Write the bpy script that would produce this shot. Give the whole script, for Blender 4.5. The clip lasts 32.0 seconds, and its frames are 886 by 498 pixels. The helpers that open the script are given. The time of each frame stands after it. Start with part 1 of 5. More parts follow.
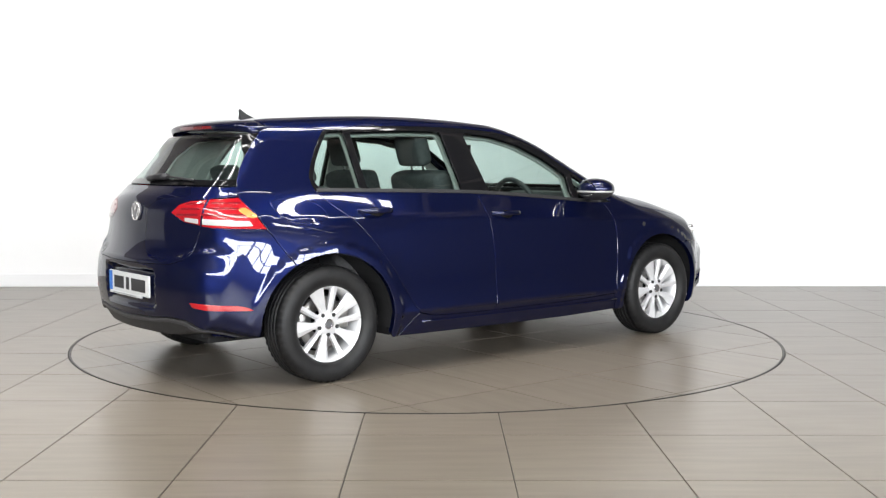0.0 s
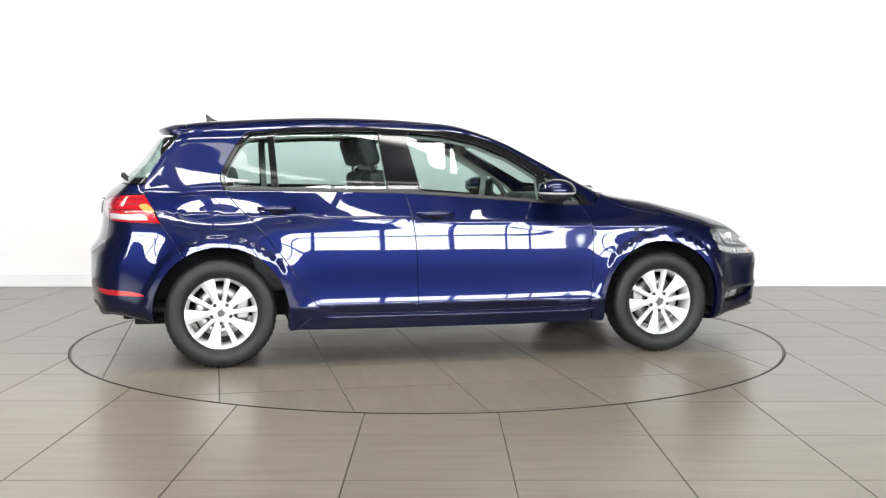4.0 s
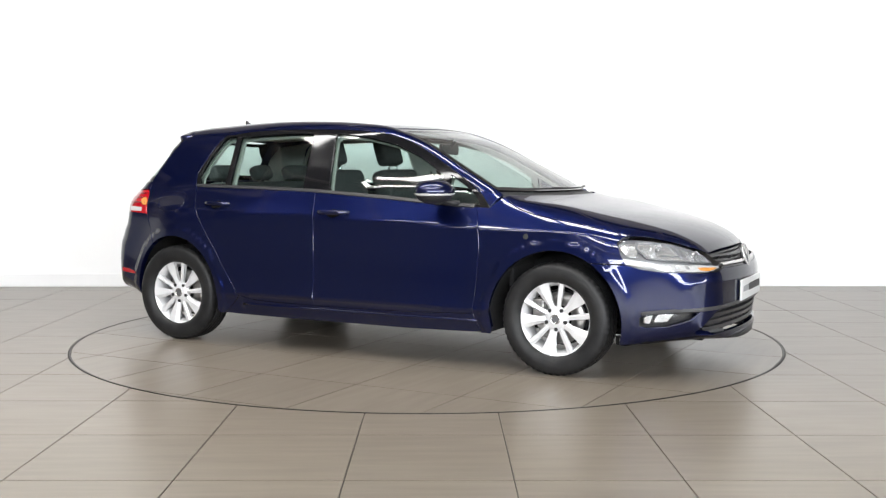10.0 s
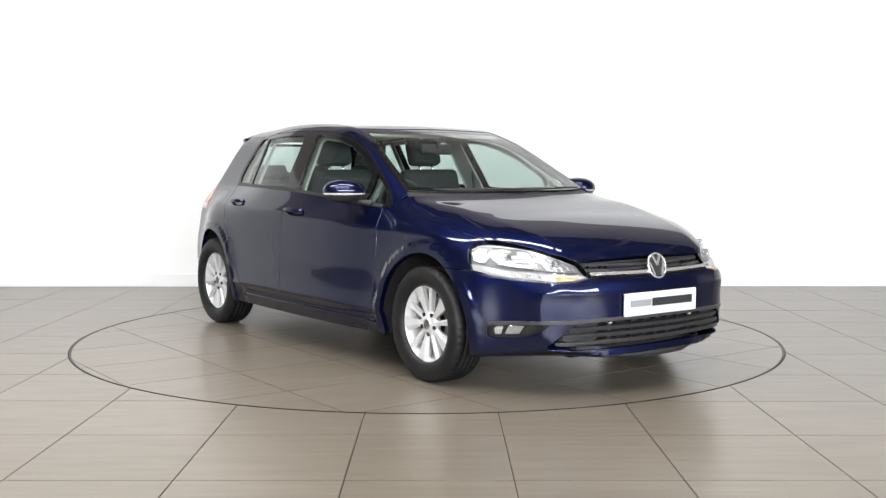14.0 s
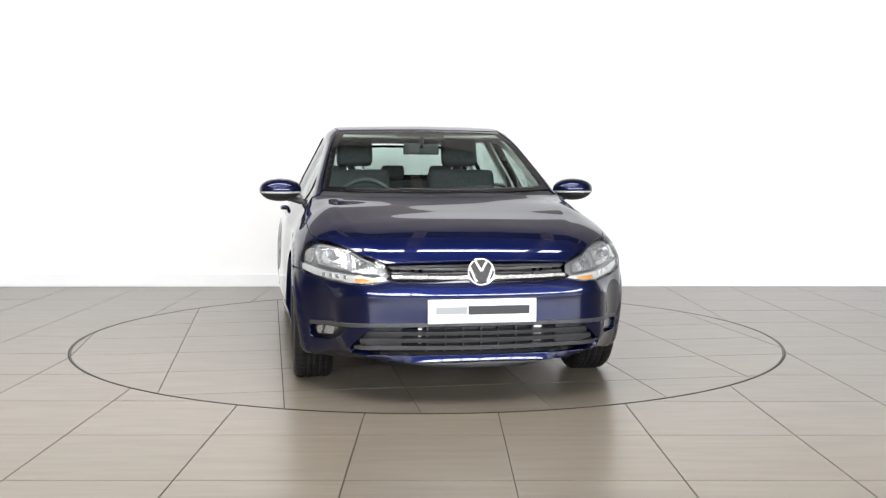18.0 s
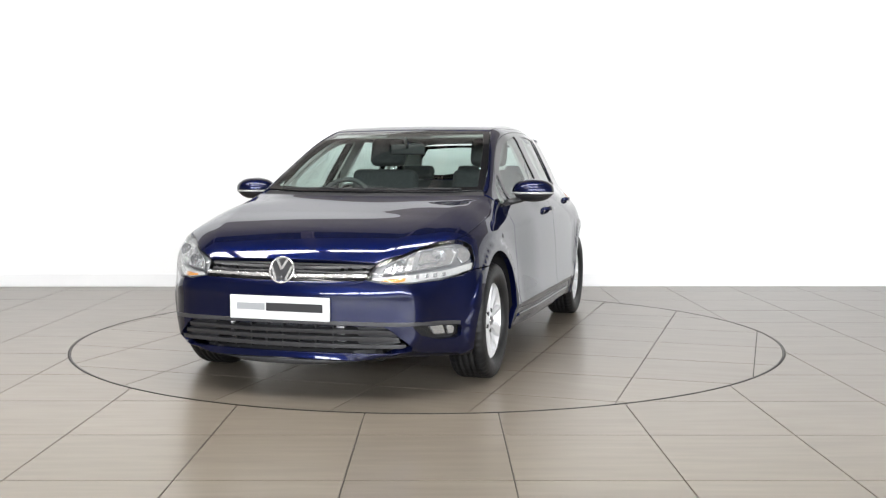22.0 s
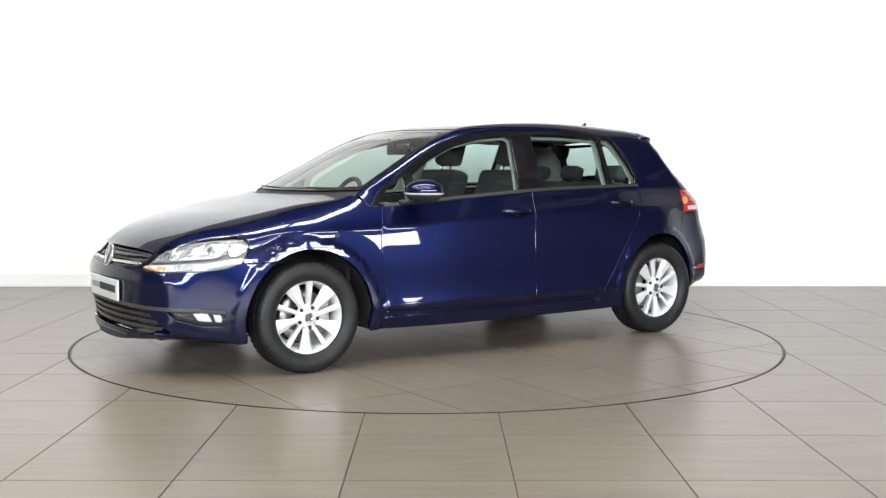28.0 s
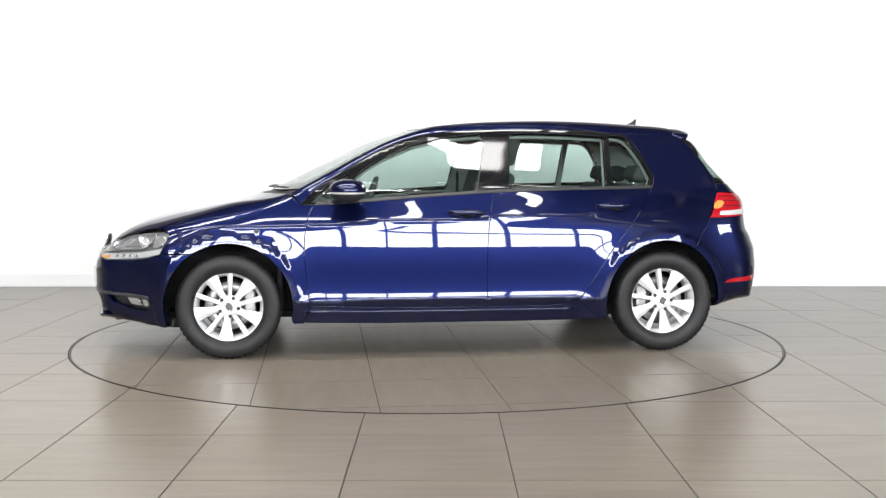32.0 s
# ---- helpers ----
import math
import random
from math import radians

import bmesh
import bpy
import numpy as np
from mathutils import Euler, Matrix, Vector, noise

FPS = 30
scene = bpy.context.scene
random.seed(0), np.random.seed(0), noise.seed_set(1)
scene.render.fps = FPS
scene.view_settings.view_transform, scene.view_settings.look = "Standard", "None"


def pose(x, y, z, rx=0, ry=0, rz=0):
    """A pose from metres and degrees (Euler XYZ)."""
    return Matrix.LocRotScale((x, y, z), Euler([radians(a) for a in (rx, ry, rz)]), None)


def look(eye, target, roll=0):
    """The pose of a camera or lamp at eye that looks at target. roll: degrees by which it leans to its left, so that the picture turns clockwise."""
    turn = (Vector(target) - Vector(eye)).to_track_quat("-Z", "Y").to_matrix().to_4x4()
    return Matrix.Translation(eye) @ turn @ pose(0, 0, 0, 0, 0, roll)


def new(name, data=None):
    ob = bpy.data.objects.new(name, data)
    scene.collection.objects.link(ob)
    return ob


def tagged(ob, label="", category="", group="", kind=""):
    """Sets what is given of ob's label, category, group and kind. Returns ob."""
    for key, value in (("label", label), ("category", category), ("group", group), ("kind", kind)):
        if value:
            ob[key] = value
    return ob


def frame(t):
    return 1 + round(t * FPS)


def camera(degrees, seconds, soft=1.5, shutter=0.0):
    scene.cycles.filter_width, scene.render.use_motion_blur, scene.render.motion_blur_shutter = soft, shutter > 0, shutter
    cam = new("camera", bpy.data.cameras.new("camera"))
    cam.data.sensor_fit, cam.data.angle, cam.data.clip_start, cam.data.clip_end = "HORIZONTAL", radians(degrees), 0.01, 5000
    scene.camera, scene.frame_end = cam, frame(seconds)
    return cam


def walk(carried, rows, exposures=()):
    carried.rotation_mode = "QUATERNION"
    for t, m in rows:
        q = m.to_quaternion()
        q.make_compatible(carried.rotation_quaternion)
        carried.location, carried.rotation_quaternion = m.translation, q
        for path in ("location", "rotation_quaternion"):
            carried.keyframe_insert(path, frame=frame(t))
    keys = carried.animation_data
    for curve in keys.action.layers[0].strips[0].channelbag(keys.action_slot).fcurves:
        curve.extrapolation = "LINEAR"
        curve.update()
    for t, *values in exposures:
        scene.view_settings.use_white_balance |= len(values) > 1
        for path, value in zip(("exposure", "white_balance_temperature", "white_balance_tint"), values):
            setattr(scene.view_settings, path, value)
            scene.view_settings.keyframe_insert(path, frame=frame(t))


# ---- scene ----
cam = camera(45.43, 32.0, soft=1.3)
EYE = Vector((0.0, -7.0247, 1.1242))
PAN, TILT, ROLL = radians(0.7924), radians(4.4585), 0.07
AIM = EYE + Vector((math.sin(PAN) * math.cos(TILT), math.cos(PAN) * math.cos(TILT), -math.sin(TILT))) * 7
walk(cam, [(0.0, look(EYE, AIM, ROLL)), (32.0, look(EYE, AIM, ROLL))])

# ---- world and light ----
world = bpy.data.worlds.new("world")
scene.world = world
world.use_nodes = True
wn = world.node_tree
sky = wn.nodes.new("ShaderNodeTexSky")
sky.sky_type, sky.sun_disc = "NISHITA", False
sky.sun_elevation, sky.sun_rotation = radians(42), radians(200)
wn.links.new(sky.outputs[0], wn.nodes["Background"].inputs[0])
wn.nodes["Background"].inputs[1].default_value = 0.1
scene.view_settings.exposure = 0.0


def area(name, eye, target, sx, sy, watts, col):
    d = bpy.data.lights.new(name, "AREA")
    d.shape, d.size, d.size_y, d.energy, d.color = "RECTANGLE", sx, sy, watts, col
    o = new(name, d)
    o.matrix_world = look(eye, target)
    return o


# daylight in the glazed shop front behind the camera, in the side window next to it and in the rooflights
area("shopfront_daylight", (2.25, -13.8, 2.95), (2.25, 0, 2.95), 19.5, 1.7, 3150, (0.94, 0.97, 1.0))
area("side_window_daylight", (12.3, -11.0, 2.95), (0, -11.0, 2.95), 5.6, 1.7, 900, (0.94, 0.97, 1.0))
for y_ in (-0.8, -2.8, -4.8):
    area("rooflight_daylight", (-1.2, y_, 4.9), (-1.2, y_, 0), 7.0, 0.42, 260, (1.0, 0.985, 0.965))

# ---- materials ----


def material(name, col, rough=0.5, metal=0.0, **more):
    m = bpy.data.materials.new(name)
    m.use_nodes = True
    b = m.node_tree.nodes["Principled BSDF"]
    b.inputs["Base Color"].default_value = (*col, 1)
    b.inputs["Roughness"].default_value = rough
    b.inputs["Metallic"].default_value = metal
    for k, v in more.items():
        b.inputs[k.replace("_", " ")].default_value = v
    return m


def vary(m, scale, low, high, rough=0.0, bump=0.0, bump_scale=None, detail=6.0, stretch=(1, 1, 1)):
    """Noise on a material: colour between two tones, roughness and a fine relief."""
    nt = m.node_tree
    b = nt.nodes["Principled BSDF"]
    tc = nt.nodes.new("ShaderNodeTexCoord")
    mp = nt.nodes.new("ShaderNodeMapping")
    mp.inputs["Scale"].default_value = stretch
    nt.links.new(tc.outputs["Object"], mp.inputs[0])
    n = nt.nodes.new("ShaderNodeTexNoise")
    n.inputs["Scale"].default_value, n.inputs["Detail"].default_value = scale, detail
    nt.links.new(mp.outputs[0], n.inputs["Vector"])
    r = nt.nodes.new("ShaderNodeValToRGB")
    r.color_ramp.elements[0].position, r.color_ramp.elements[1].position = 0.3, 0.7
    r.color_ramp.elements[0].color, r.color_ramp.elements[1].color = (*low, 1), (*high, 1)
    nt.links.new(n.outputs[0], r.inputs[0])
    nt.links.new(r.outputs[0], b.inputs["Base Color"])
    if rough:
        mr = nt.nodes.new("ShaderNodeMapRange")
        base = b.inputs["Roughness"].default_value
        mr.inputs[3].default_value, mr.inputs[4].default_value = base - rough, base + rough
        nt.links.new(n.outputs[0], mr.inputs[0])
        nt.links.new(mr.outputs[0], b.inputs["Roughness"])
    if bump:
        n2 = nt.nodes.new("ShaderNodeTexNoise")
        n2.inputs["Scale"].default_value = bump_scale or scale * 8
        nt.links.new(mp.outputs[0], n2.inputs["Vector"])
        bp = nt.nodes.new("ShaderNodeBump")
        bp.inputs["Strength"].default_value, bp.inputs["Distance"].default_value = bump, 0.002
        nt.links.new(n2.outputs[0], bp.inputs["Height"])
        nt.links.new(bp.outputs[0], b.inputs["Normal"])
    return m


PAINT = material("navy_metallic_paint", (0.0052, 0.0088, 0.049), 0.31, 0.75, Coat_Weight=1.0, Coat_Roughness=0.015, Coat_IOR=1.5, Specular_IOR_Level=0.0, Specular_Tint=(0.03, 0.035, 0.08, 1))
GLOSS_BLACK = material("gloss_black_trim", (0.006, 0.006, 0.007), 0.06, 0.0, Specular_IOR_Level=0.4)
BLACK = vary(material("black_plastic", (0.02, 0.02, 0.021), 0.5), 30, (0.016, 0.016, 0.017), (0.026, 0.026, 0.028), 0.08, 0.15, 400)
GREY_PLASTIC = vary(material("grey_plastic", (0.09, 0.09, 0.095), 0.45), 30, (0.08, 0.08, 0.085), (0.1, 0.1, 0.105), 0.06, 0.1, 300)
SLAT = material("dull_black_slat", (0.030, 0.030, 0.032), 0.35, Specular_IOR_Level=0.4)
WELL = material("wheel_well_felt", (0.008, 0.008, 0.009), 0.9)
CHROME = material("chrome", (0.82, 0.82, 0.83), 0.08, 1.0)
SILVER = vary(material("silver_alloy", (0.72, 0.72, 0.73), 0.4, 0.35), 14, (0.70, 0.70, 0.71), (0.78, 0.78, 0.79), 0.05)
RUBBER = vary(material("tyre_rubber", (0.010, 0.010, 0.011), 0.5, Specular_IOR_Level=0.35), 14, (0.006, 0.006, 0.007), (0.015, 0.015, 0.015), 0.1, 0.5, 120)
STEEL = vary(material("brake_steel", (0.35, 0.34, 0.33), 0.35, 0.9), 20, (0.25, 0.24, 0.23), (0.42, 0.41, 0.4), 0.1)
FABRIC = vary(material("dark_seat_fabric", (0.06, 0.06, 0.062), 0.9), 60, (0.05, 0.05, 0.053), (0.085, 0.085, 0.088), 0.05, 0.4, 500)
LINING = vary(material("pale_grey_lining", (0.42, 0.41, 0.39), 0.85), 40, (0.4, 0.39, 0.37), (0.45, 0.44, 0.42), 0.05, 0.2, 300)
DASH = vary(material("dark_dashboard", (0.05, 0.05, 0.052), 0.6), 40, (0.045, 0.045, 0.047), (0.06, 0.06, 0.062), 0.05, 0.2, 300)
WHITE_PLATE = vary(material("white_plate", (0.66, 0.67, 0.67), 0.3), 12, (0.64, 0.65, 0.65), (0.69, 0.70, 0.70), 0.05)
PLATE_INK = material("plate_ink", (0.025, 0.025, 0.028), 0.5)
PLATE_GREY = material("plate_grey_ink", (0.3, 0.31, 0.32), 0.5)
PLATE_BLUE = material("plate_blue", (0.02, 0.16, 0.6), 0.4)
REFLECTOR = material("lamp_reflector", (0.68, 0.68, 0.69), 0.2, 0.75)
SATIN = material("satin_chrome", (0.74, 0.73, 0.72), 0.22, 0.75)
TRIM_DARK = vary(material("dark_grey_trim", (0.04, 0.04, 0.043), 0.4), 30, (0.034, 0.034, 0.037), (0.048, 0.048, 0.052), 0.06, 0.1, 300)
LAMP_GREY = material("lamp_bezel", (0.24, 0.24, 0.25), 0.35, 0.4)
RADIATOR = vary(material("radiator_fins", (0.10, 0.105, 0.115), 0.5, 0.4), 60, (0.08, 0.085, 0.095), (0.12, 0.125, 0.135), 0.05)
AMBER = material("amber_lens", (0.62, 0.26, 0.06), 0.15, 0.0, Coat_Weight=1.0)
RED = material("red_lens", (0.36, 0.004, 0.010), 0.12, 0.0, Coat_Weight=1.0)
RED_DARK = material("deep_red_lens", (0.2, 0.004, 0.01), 0.1, 0.0, Coat_Weight=1.0)
CLEAR_LENS = material("white_lens", (0.48, 0.475, 0.475), 0.12, 0.0, Coat_Weight=1.0)


def glass_material(name, tint, gloss=0.06):
    m = bpy.data.materials.new(name)
    m.use_nodes = True
    nt = m.node_tree
    nt.nodes.clear()
    out = nt.nodes.new("ShaderNodeOutputMaterial")
    tr = nt.nodes.new("ShaderNodeBsdfTransparent")
    tr.inputs[0].default_value = (*tint, 1)
    gl = nt.nodes.new("ShaderNodeBsdfGlossy")
    gl.inputs["Roughness"].default_value = 0.0
    lw = nt.nodes.new("ShaderNodeLayerWeight")
    lw.inputs[0].default_value = 0.5
    pw = nt.nodes.new("ShaderNodeMath")
    pw.operation = "POWER"
    pw.inputs[1].default_value = 5.0
    nt.links.new(lw.outputs["Facing"], pw.inputs[0])
    fr = nt.nodes.new("ShaderNodeMapRange")
    fr.inputs[3].default_value, fr.inputs[4].default_value = gloss, 1.0
    nt.links.new(pw.outputs[0], fr.inputs[0])
    mx = nt.nodes.new("ShaderNodeMixShader")
    nt.links.new(fr.outputs[0], mx.inputs[0])
    nt.links.new(tr.outputs[0], mx.inputs[1])
    nt.links.new(gl.outputs[0], mx.inputs[2])
    nt.links.new(mx.outputs[0], out.inputs[0])
    return m


GLASS = glass_material("tinted_window_glass", (0.66, 0.77, 0.735), 0.06)
SCREEN_GLASS = glass_material("windscreen_glass", (0.74, 0.83, 0.80), 0.07)
LENS = glass_material("clear_lamp_lens", (0.95, 0.96, 0.96), 0.05)

WALL = vary(material("white_wall_paint", (0.86, 0.86, 0.86), 0.75), 1.2, (0.85, 0.85, 0.85), (0.88, 0.88, 0.875), 0.05, 0.05, 60)
SKIRT = vary(material("white_skirting", (0.82, 0.82, 0.82), 0.45), 3, (0.8, 0.8, 0.8), (0.84, 0.84, 0.84), 0.05)
CEIL = vary(material("grey_ceiling", (0.14, 0.135, 0.13), 0.8), 2, (0.13, 0.125, 0.12), (0.16, 0.155, 0.15))
BEAM = vary(material("tan_beam_paint", (0.5, 0.43, 0.39), 0.6), 3, (0.47, 0.40, 0.36), (0.53, 0.46, 0.42))
DARK_WALL = vary(material("grey_wall", (0.13, 0.125, 0.125), 0.7), 2, (0.115, 0.11, 0.11), (0.145, 0.14, 0.14))
# upper wall: the fall of light towards the ceiling, put into the colour
DIM_UPPER_WALL = vary(material("dimmed_upper_wall", (0.30, 0.275, 0.26), 0.8), 2, (0.28, 0.255, 0.24), (0.32, 0.295, 0.28))
PALE_WALL = vary(material("pale_grey_wall", (0.7, 0.7, 0.7), 0.7), 2, (0.67, 0.67, 0.67), (0.73, 0.73, 0.73))
FRAME_GREY = material("window_frame_grey", (0.08, 0.08, 0.085), 0.4, 0.3)
GLOW = material("lamp_diffuser", (0.9, 0.9, 0.9), 0.5, 0.0, Emission_Strength=6.0)
GLOW.node_tree.nodes["Principled BSDF"].inputs["Emission Color"].default_value = (1, 0.98, 0.95, 1)
GROUT = vary(material("dark_grout", (0.06, 0.056, 0.052), 0.9), 30, (0.05, 0.047, 0.044), (0.07, 0.066, 0.062))
RING = material("dark_steel_ring", (0.06, 0.058, 0.055), 0.4, 0.8)


def tile_material():
    m = material("brown_grey_porcelain", (0.2, 0.17, 0.14), 0.3)
    nt = m.node_tree
    b = nt.nodes["Principled BSDF"]
    tc = nt.nodes.new("ShaderNodeTexCoord")
    info = nt.nodes.new("ShaderNodeObjectInfo")
    geo = nt.nodes.new("ShaderNodeNewGeometry")
    add = nt.nodes.new("ShaderNodeMath")
    nt.links.new(info.outputs["Random"], add.inputs[0])
    nt.links.new(geo.outputs["Random Per Island"], add.inputs[1])
    mp = nt.nodes.new("ShaderNodeMapping")
    mp.inputs["Scale"].default_value = (1.0, 9.0, 1.0)
    comb = nt.nodes.new("ShaderNodeCombineXYZ")
    mul = nt.nodes.new("ShaderNodeMath")
    mul.operation = "MULTIPLY"
    mul.inputs[1].default_value = 37.0
    nt.links.new(add.outputs[0], mul.inputs[0])
    nt.links.new(mul.outputs[0], comb.inputs[0])
    nt.links.new(mul.outputs[0], comb.inputs[2])
    nt.links.new(comb.outputs[0], mp.inputs["Location"])
    nt.links.new(tc.outputs["Object"], mp.inputs[0])
    n1 = nt.nodes.new("ShaderNodeTexNoise")
    n1.inputs["Scale"].default_value, n1.inputs["Detail"].default_value = 2.2, 8
    nt.links.new(mp.outputs[0], n1.inputs["Vector"])
    n2 = nt.nodes.new("ShaderNodeTexNoise")
    n2.inputs["Scale"].default_value, n2.inputs["Detail"].default_value = 5.0, 3
    nt.links.new(tc.outputs["Object"], n2.inputs["Vector"])
    ramp = nt.nodes.new("ShaderNodeValToRGB")
    ramp.color_ramp.elements[0].position, ramp.color_ramp.elements[1].position = 0.25, 0.75
    ramp.color_ramp.elements[0].color = (0.140, 0.120, 0.095, 1)
    ramp.color_ramp.elements[1].color = (0.196, 0.169, 0.136, 1)
    nt.links.new(n1.outputs[0], ramp.inputs[0])
    hue = nt.nodes.new("ShaderNodeHueSaturation")
    val = nt.nodes.new("ShaderNodeMapRange")
    val.inputs[2].default_value = 2.0
    val.inputs[3].default_value, val.inputs[4].default_value = 0.94, 1.06
    nt.links.new(add.outputs[0], val.inputs[0])
    nt.links.new(val.outputs[0], hue.inputs["Value"])
    nt.links.new(ramp.outputs[0], hue.inputs["Color"])
    nt.links.new(hue.outputs[0], b.inputs["Base Color"])
    mr = nt.nodes.new("ShaderNodeMapRange")
    mr.inputs[3].default_value, mr.inputs[4].default_value = 0.27, 0.31
    nt.links.new(n2.outputs[0], mr.inputs[0])
    nt.links.new(mr.outputs[0], b.inputs["Roughness"])
    return m


TILE = tile_material()

# ---- mesh helpers ----


def mesh_of(name, verts, faces, mat, normals=None, smooth=False):
    me = bpy.data.meshes.new(name)
    me.from_pydata([tuple(map(float, v)) for v in verts], [], [tuple(map(int, f)) for f in faces])
    me.materials.append(mat)
    if smooth or normals is not None:
        me.polygons.foreach_set("use_smooth", [True] * len(me.polygons))
    if normals is not None:
        me.normals_split_custom_set_from_vertices([tuple(map(float, n)) for n in normals])
    me.update()
    return me


def part(name, data, mat, parent, label=""):
    """Link a bmesh, or ready mesh data, as one mesh object under a thing or a part."""
    if isinstance(data, bmesh.types.BMesh):
        me = bpy.data.meshes.new(name)
        data.to_mesh(me)
        data.free()
        me.materials.append(mat)
    else:
        me = data
    o = new(name, me)
    o.parent = parent
    if label:
        o["label"] = label
    return o


def box(bm, x0, x1, y0, y1, z0, z1, bevel=0.0):
    r = bmesh.ops.create_cube(bm, size=1.0)
    vs = r["verts"]
    bmesh.ops.scale(bm, vec=(x1 - x0, y1 - y0, z1 - z0), verts=vs)
    bmesh.ops.translate(bm, vec=((x0 + x1) / 2, (y0 + y1) / 2, (z0 + z1) / 2), verts=vs)
    if bevel:
        es = list({e for v in vs for e in v.link_edges})
        bmesh.ops.bevel(bm, geom=es, offset=bevel, segments=2, affect="EDGES", profile=0.5)
    return bm


def box_mesh(name, dims, mat, bevel=0.0):
    bm = box(bmesh.new(), *dims, bevel=bevel)
    me = bpy.data.meshes.new(name)
    bm.to_mesh(me)
    bm.free()
    me.materials.append(mat)
    return me


def tube(points, radius, segs=8, closed=False):
    """Verts and faces of a round bar along points."""
    pts = [Vector(p) for p in points]
    n = len(pts)
    verts, faces = [], []
    for i, p in enumerate(pts):
        a = pts[(i - 1) % n] if closed or i else p
        b = pts[(i + 1) % n] if closed or i < n - 1 else p
        d = (b - a).normalized()
        u = d.cross(Vector((0.03, 0.02, 1))).normalized()
        v = d.cross(u)
        for k in range(segs):
            t = 2 * math.pi * k / segs
            verts.append(p + (u * math.cos(t) + v * math.sin(t)) * radius)
    for i in range(n if closed else n - 1):
        j = (i + 1) % n
        for k in range(segs):
            l = (k + 1) % segs
            faces.append((i * segs + k, i * segs + l, j * segs + l, j * segs + k))
    if not closed:
        faces.append(tuple(range(segs))[::-1])
        faces.append(tuple((n - 1) * segs + k for k in range(segs)))
    return verts, faces


def lathe(profile, segs, axis="y", closed=True):
    """Turn (radius, offset) pairs round the axis."""
    verts, faces = [], []
    n = len(profile)
    for i in range(segs):
        t = 2 * math.pi * i / segs
        for r, o in profile:
            verts.append((r * math.cos(t), o, r * math.sin(t)))
    for i in range(segs):
        j = (i + 1) % segs
        for k in range(n if closed else n - 1):
            l = (k + 1) % n
            faces.append((i * n + k, i * n + l, j * n + l, j * n + k))
    return verts, faces

from mathutils import geometry

def fixed(name, vf, mat, smooth=False):
    me = mesh_of(name, vf[0], vf[1], mat, smooth=smooth)
    bm = bmesh.new()
    bm.from_mesh(me)
    bmesh.ops.recalc_face_normals(bm, faces=bm.faces)
    bm.to_mesh(me)
    bm.free()
    return me


# ---- the car's skin: side profile, plan taper and section give one smooth surface ----
# side profile at the centre line: x, z, how fast it falls back across the width, edge softness
TOP_LINE = [(-1.662, 1.330, 0.2, 0.075), (-1.603, 1.353, 0.14, 0.09), (-1.5, 1.381, 0.074, 0.11), (-1.23, 1.398, 0.015, 0.13), 
            (-0.75, 1.416, 0.014, 0.108), (-0.4, 1.412, 0.014, 0.094), (-0.1, 1.397, 0.015, 0.09), (0.1, 1.385, 0.072, 0.048), 
            (0.283, 1.343, 0.101, 0.032), (0.456, 1.287, 0.147, 0.03), (0.76, 1.14, 0.153, 0.033), (1, 1.02, 0.151, 0.036), (1.11, 0.975, 0.108, 0.053)]
HOOD_LINE = [(1.2, 0.943, 0.03, 0.096), (1.467, 0.885, 0.03, 0.12), (1.677, 0.845, 0.06, 0.164), (1.853, 0.795, 0.075, 0.175), 
             (1.992, 0.727, 0.08, 0.169), (2.088, 0.65, 0.16, 0.169)]
NOSE_LINE = [(2.128, 0.638, 0.196, 0.12), (2.146, 0.597, 0.236, 0.17), (2.163, 0.57, 0.24, 0.19), (2.169, 0.52, 0.236, 0.21), 
             (2.173, 0.44, 0.225, 0.21), (2.174, 0.36, 0.235, 0.20), (2.160, 0.28, 0.25, 0.21), (2.162, 0.222, 0.27, 0.17), 
             (2.17, 0.177, 0.325, 0.1), (2.08, 0.16, 0.24, 0.07)]
UNDER_LINE = [(1.7, .148, .05, .04), (.8, .165, 0, .04), (0, .17, 0, .04), (-.8, .18, 0, .04), (-1.4, .186, 0, .04), (-1.85, .207, .2, .05)]
TAIL_LINE = [(-2.01, 0.218, 0.33, 0.1), (-2.048, 0.3, 0.24, 0.137), (-2.061, 0.4, 0.211, 0.146), (-2.068, 0.5, 0.203, 0.147), 
             (-2.06, 0.585, 0.206, 0.139), (-2.056, 0.632, 0.232, 0.131), (-2.041, 0.668, 0.242, 0.124), (-2.015, 0.72, 0.251, 0.129), 
             (-1.997, 0.8, 0.241, 0.136), (-1.991, 0.9, 0.257, 0.133), (-1.958, 0.97, 0.245, 0.106), (-1.891, 1.025, 0.17, 0.079), 
             (-1.756, 1.172, 0.226, 0.067), (-1.659, 1.298, 0.224, 0.069), (-1.63, 1.318, 0.23, 0.06)]
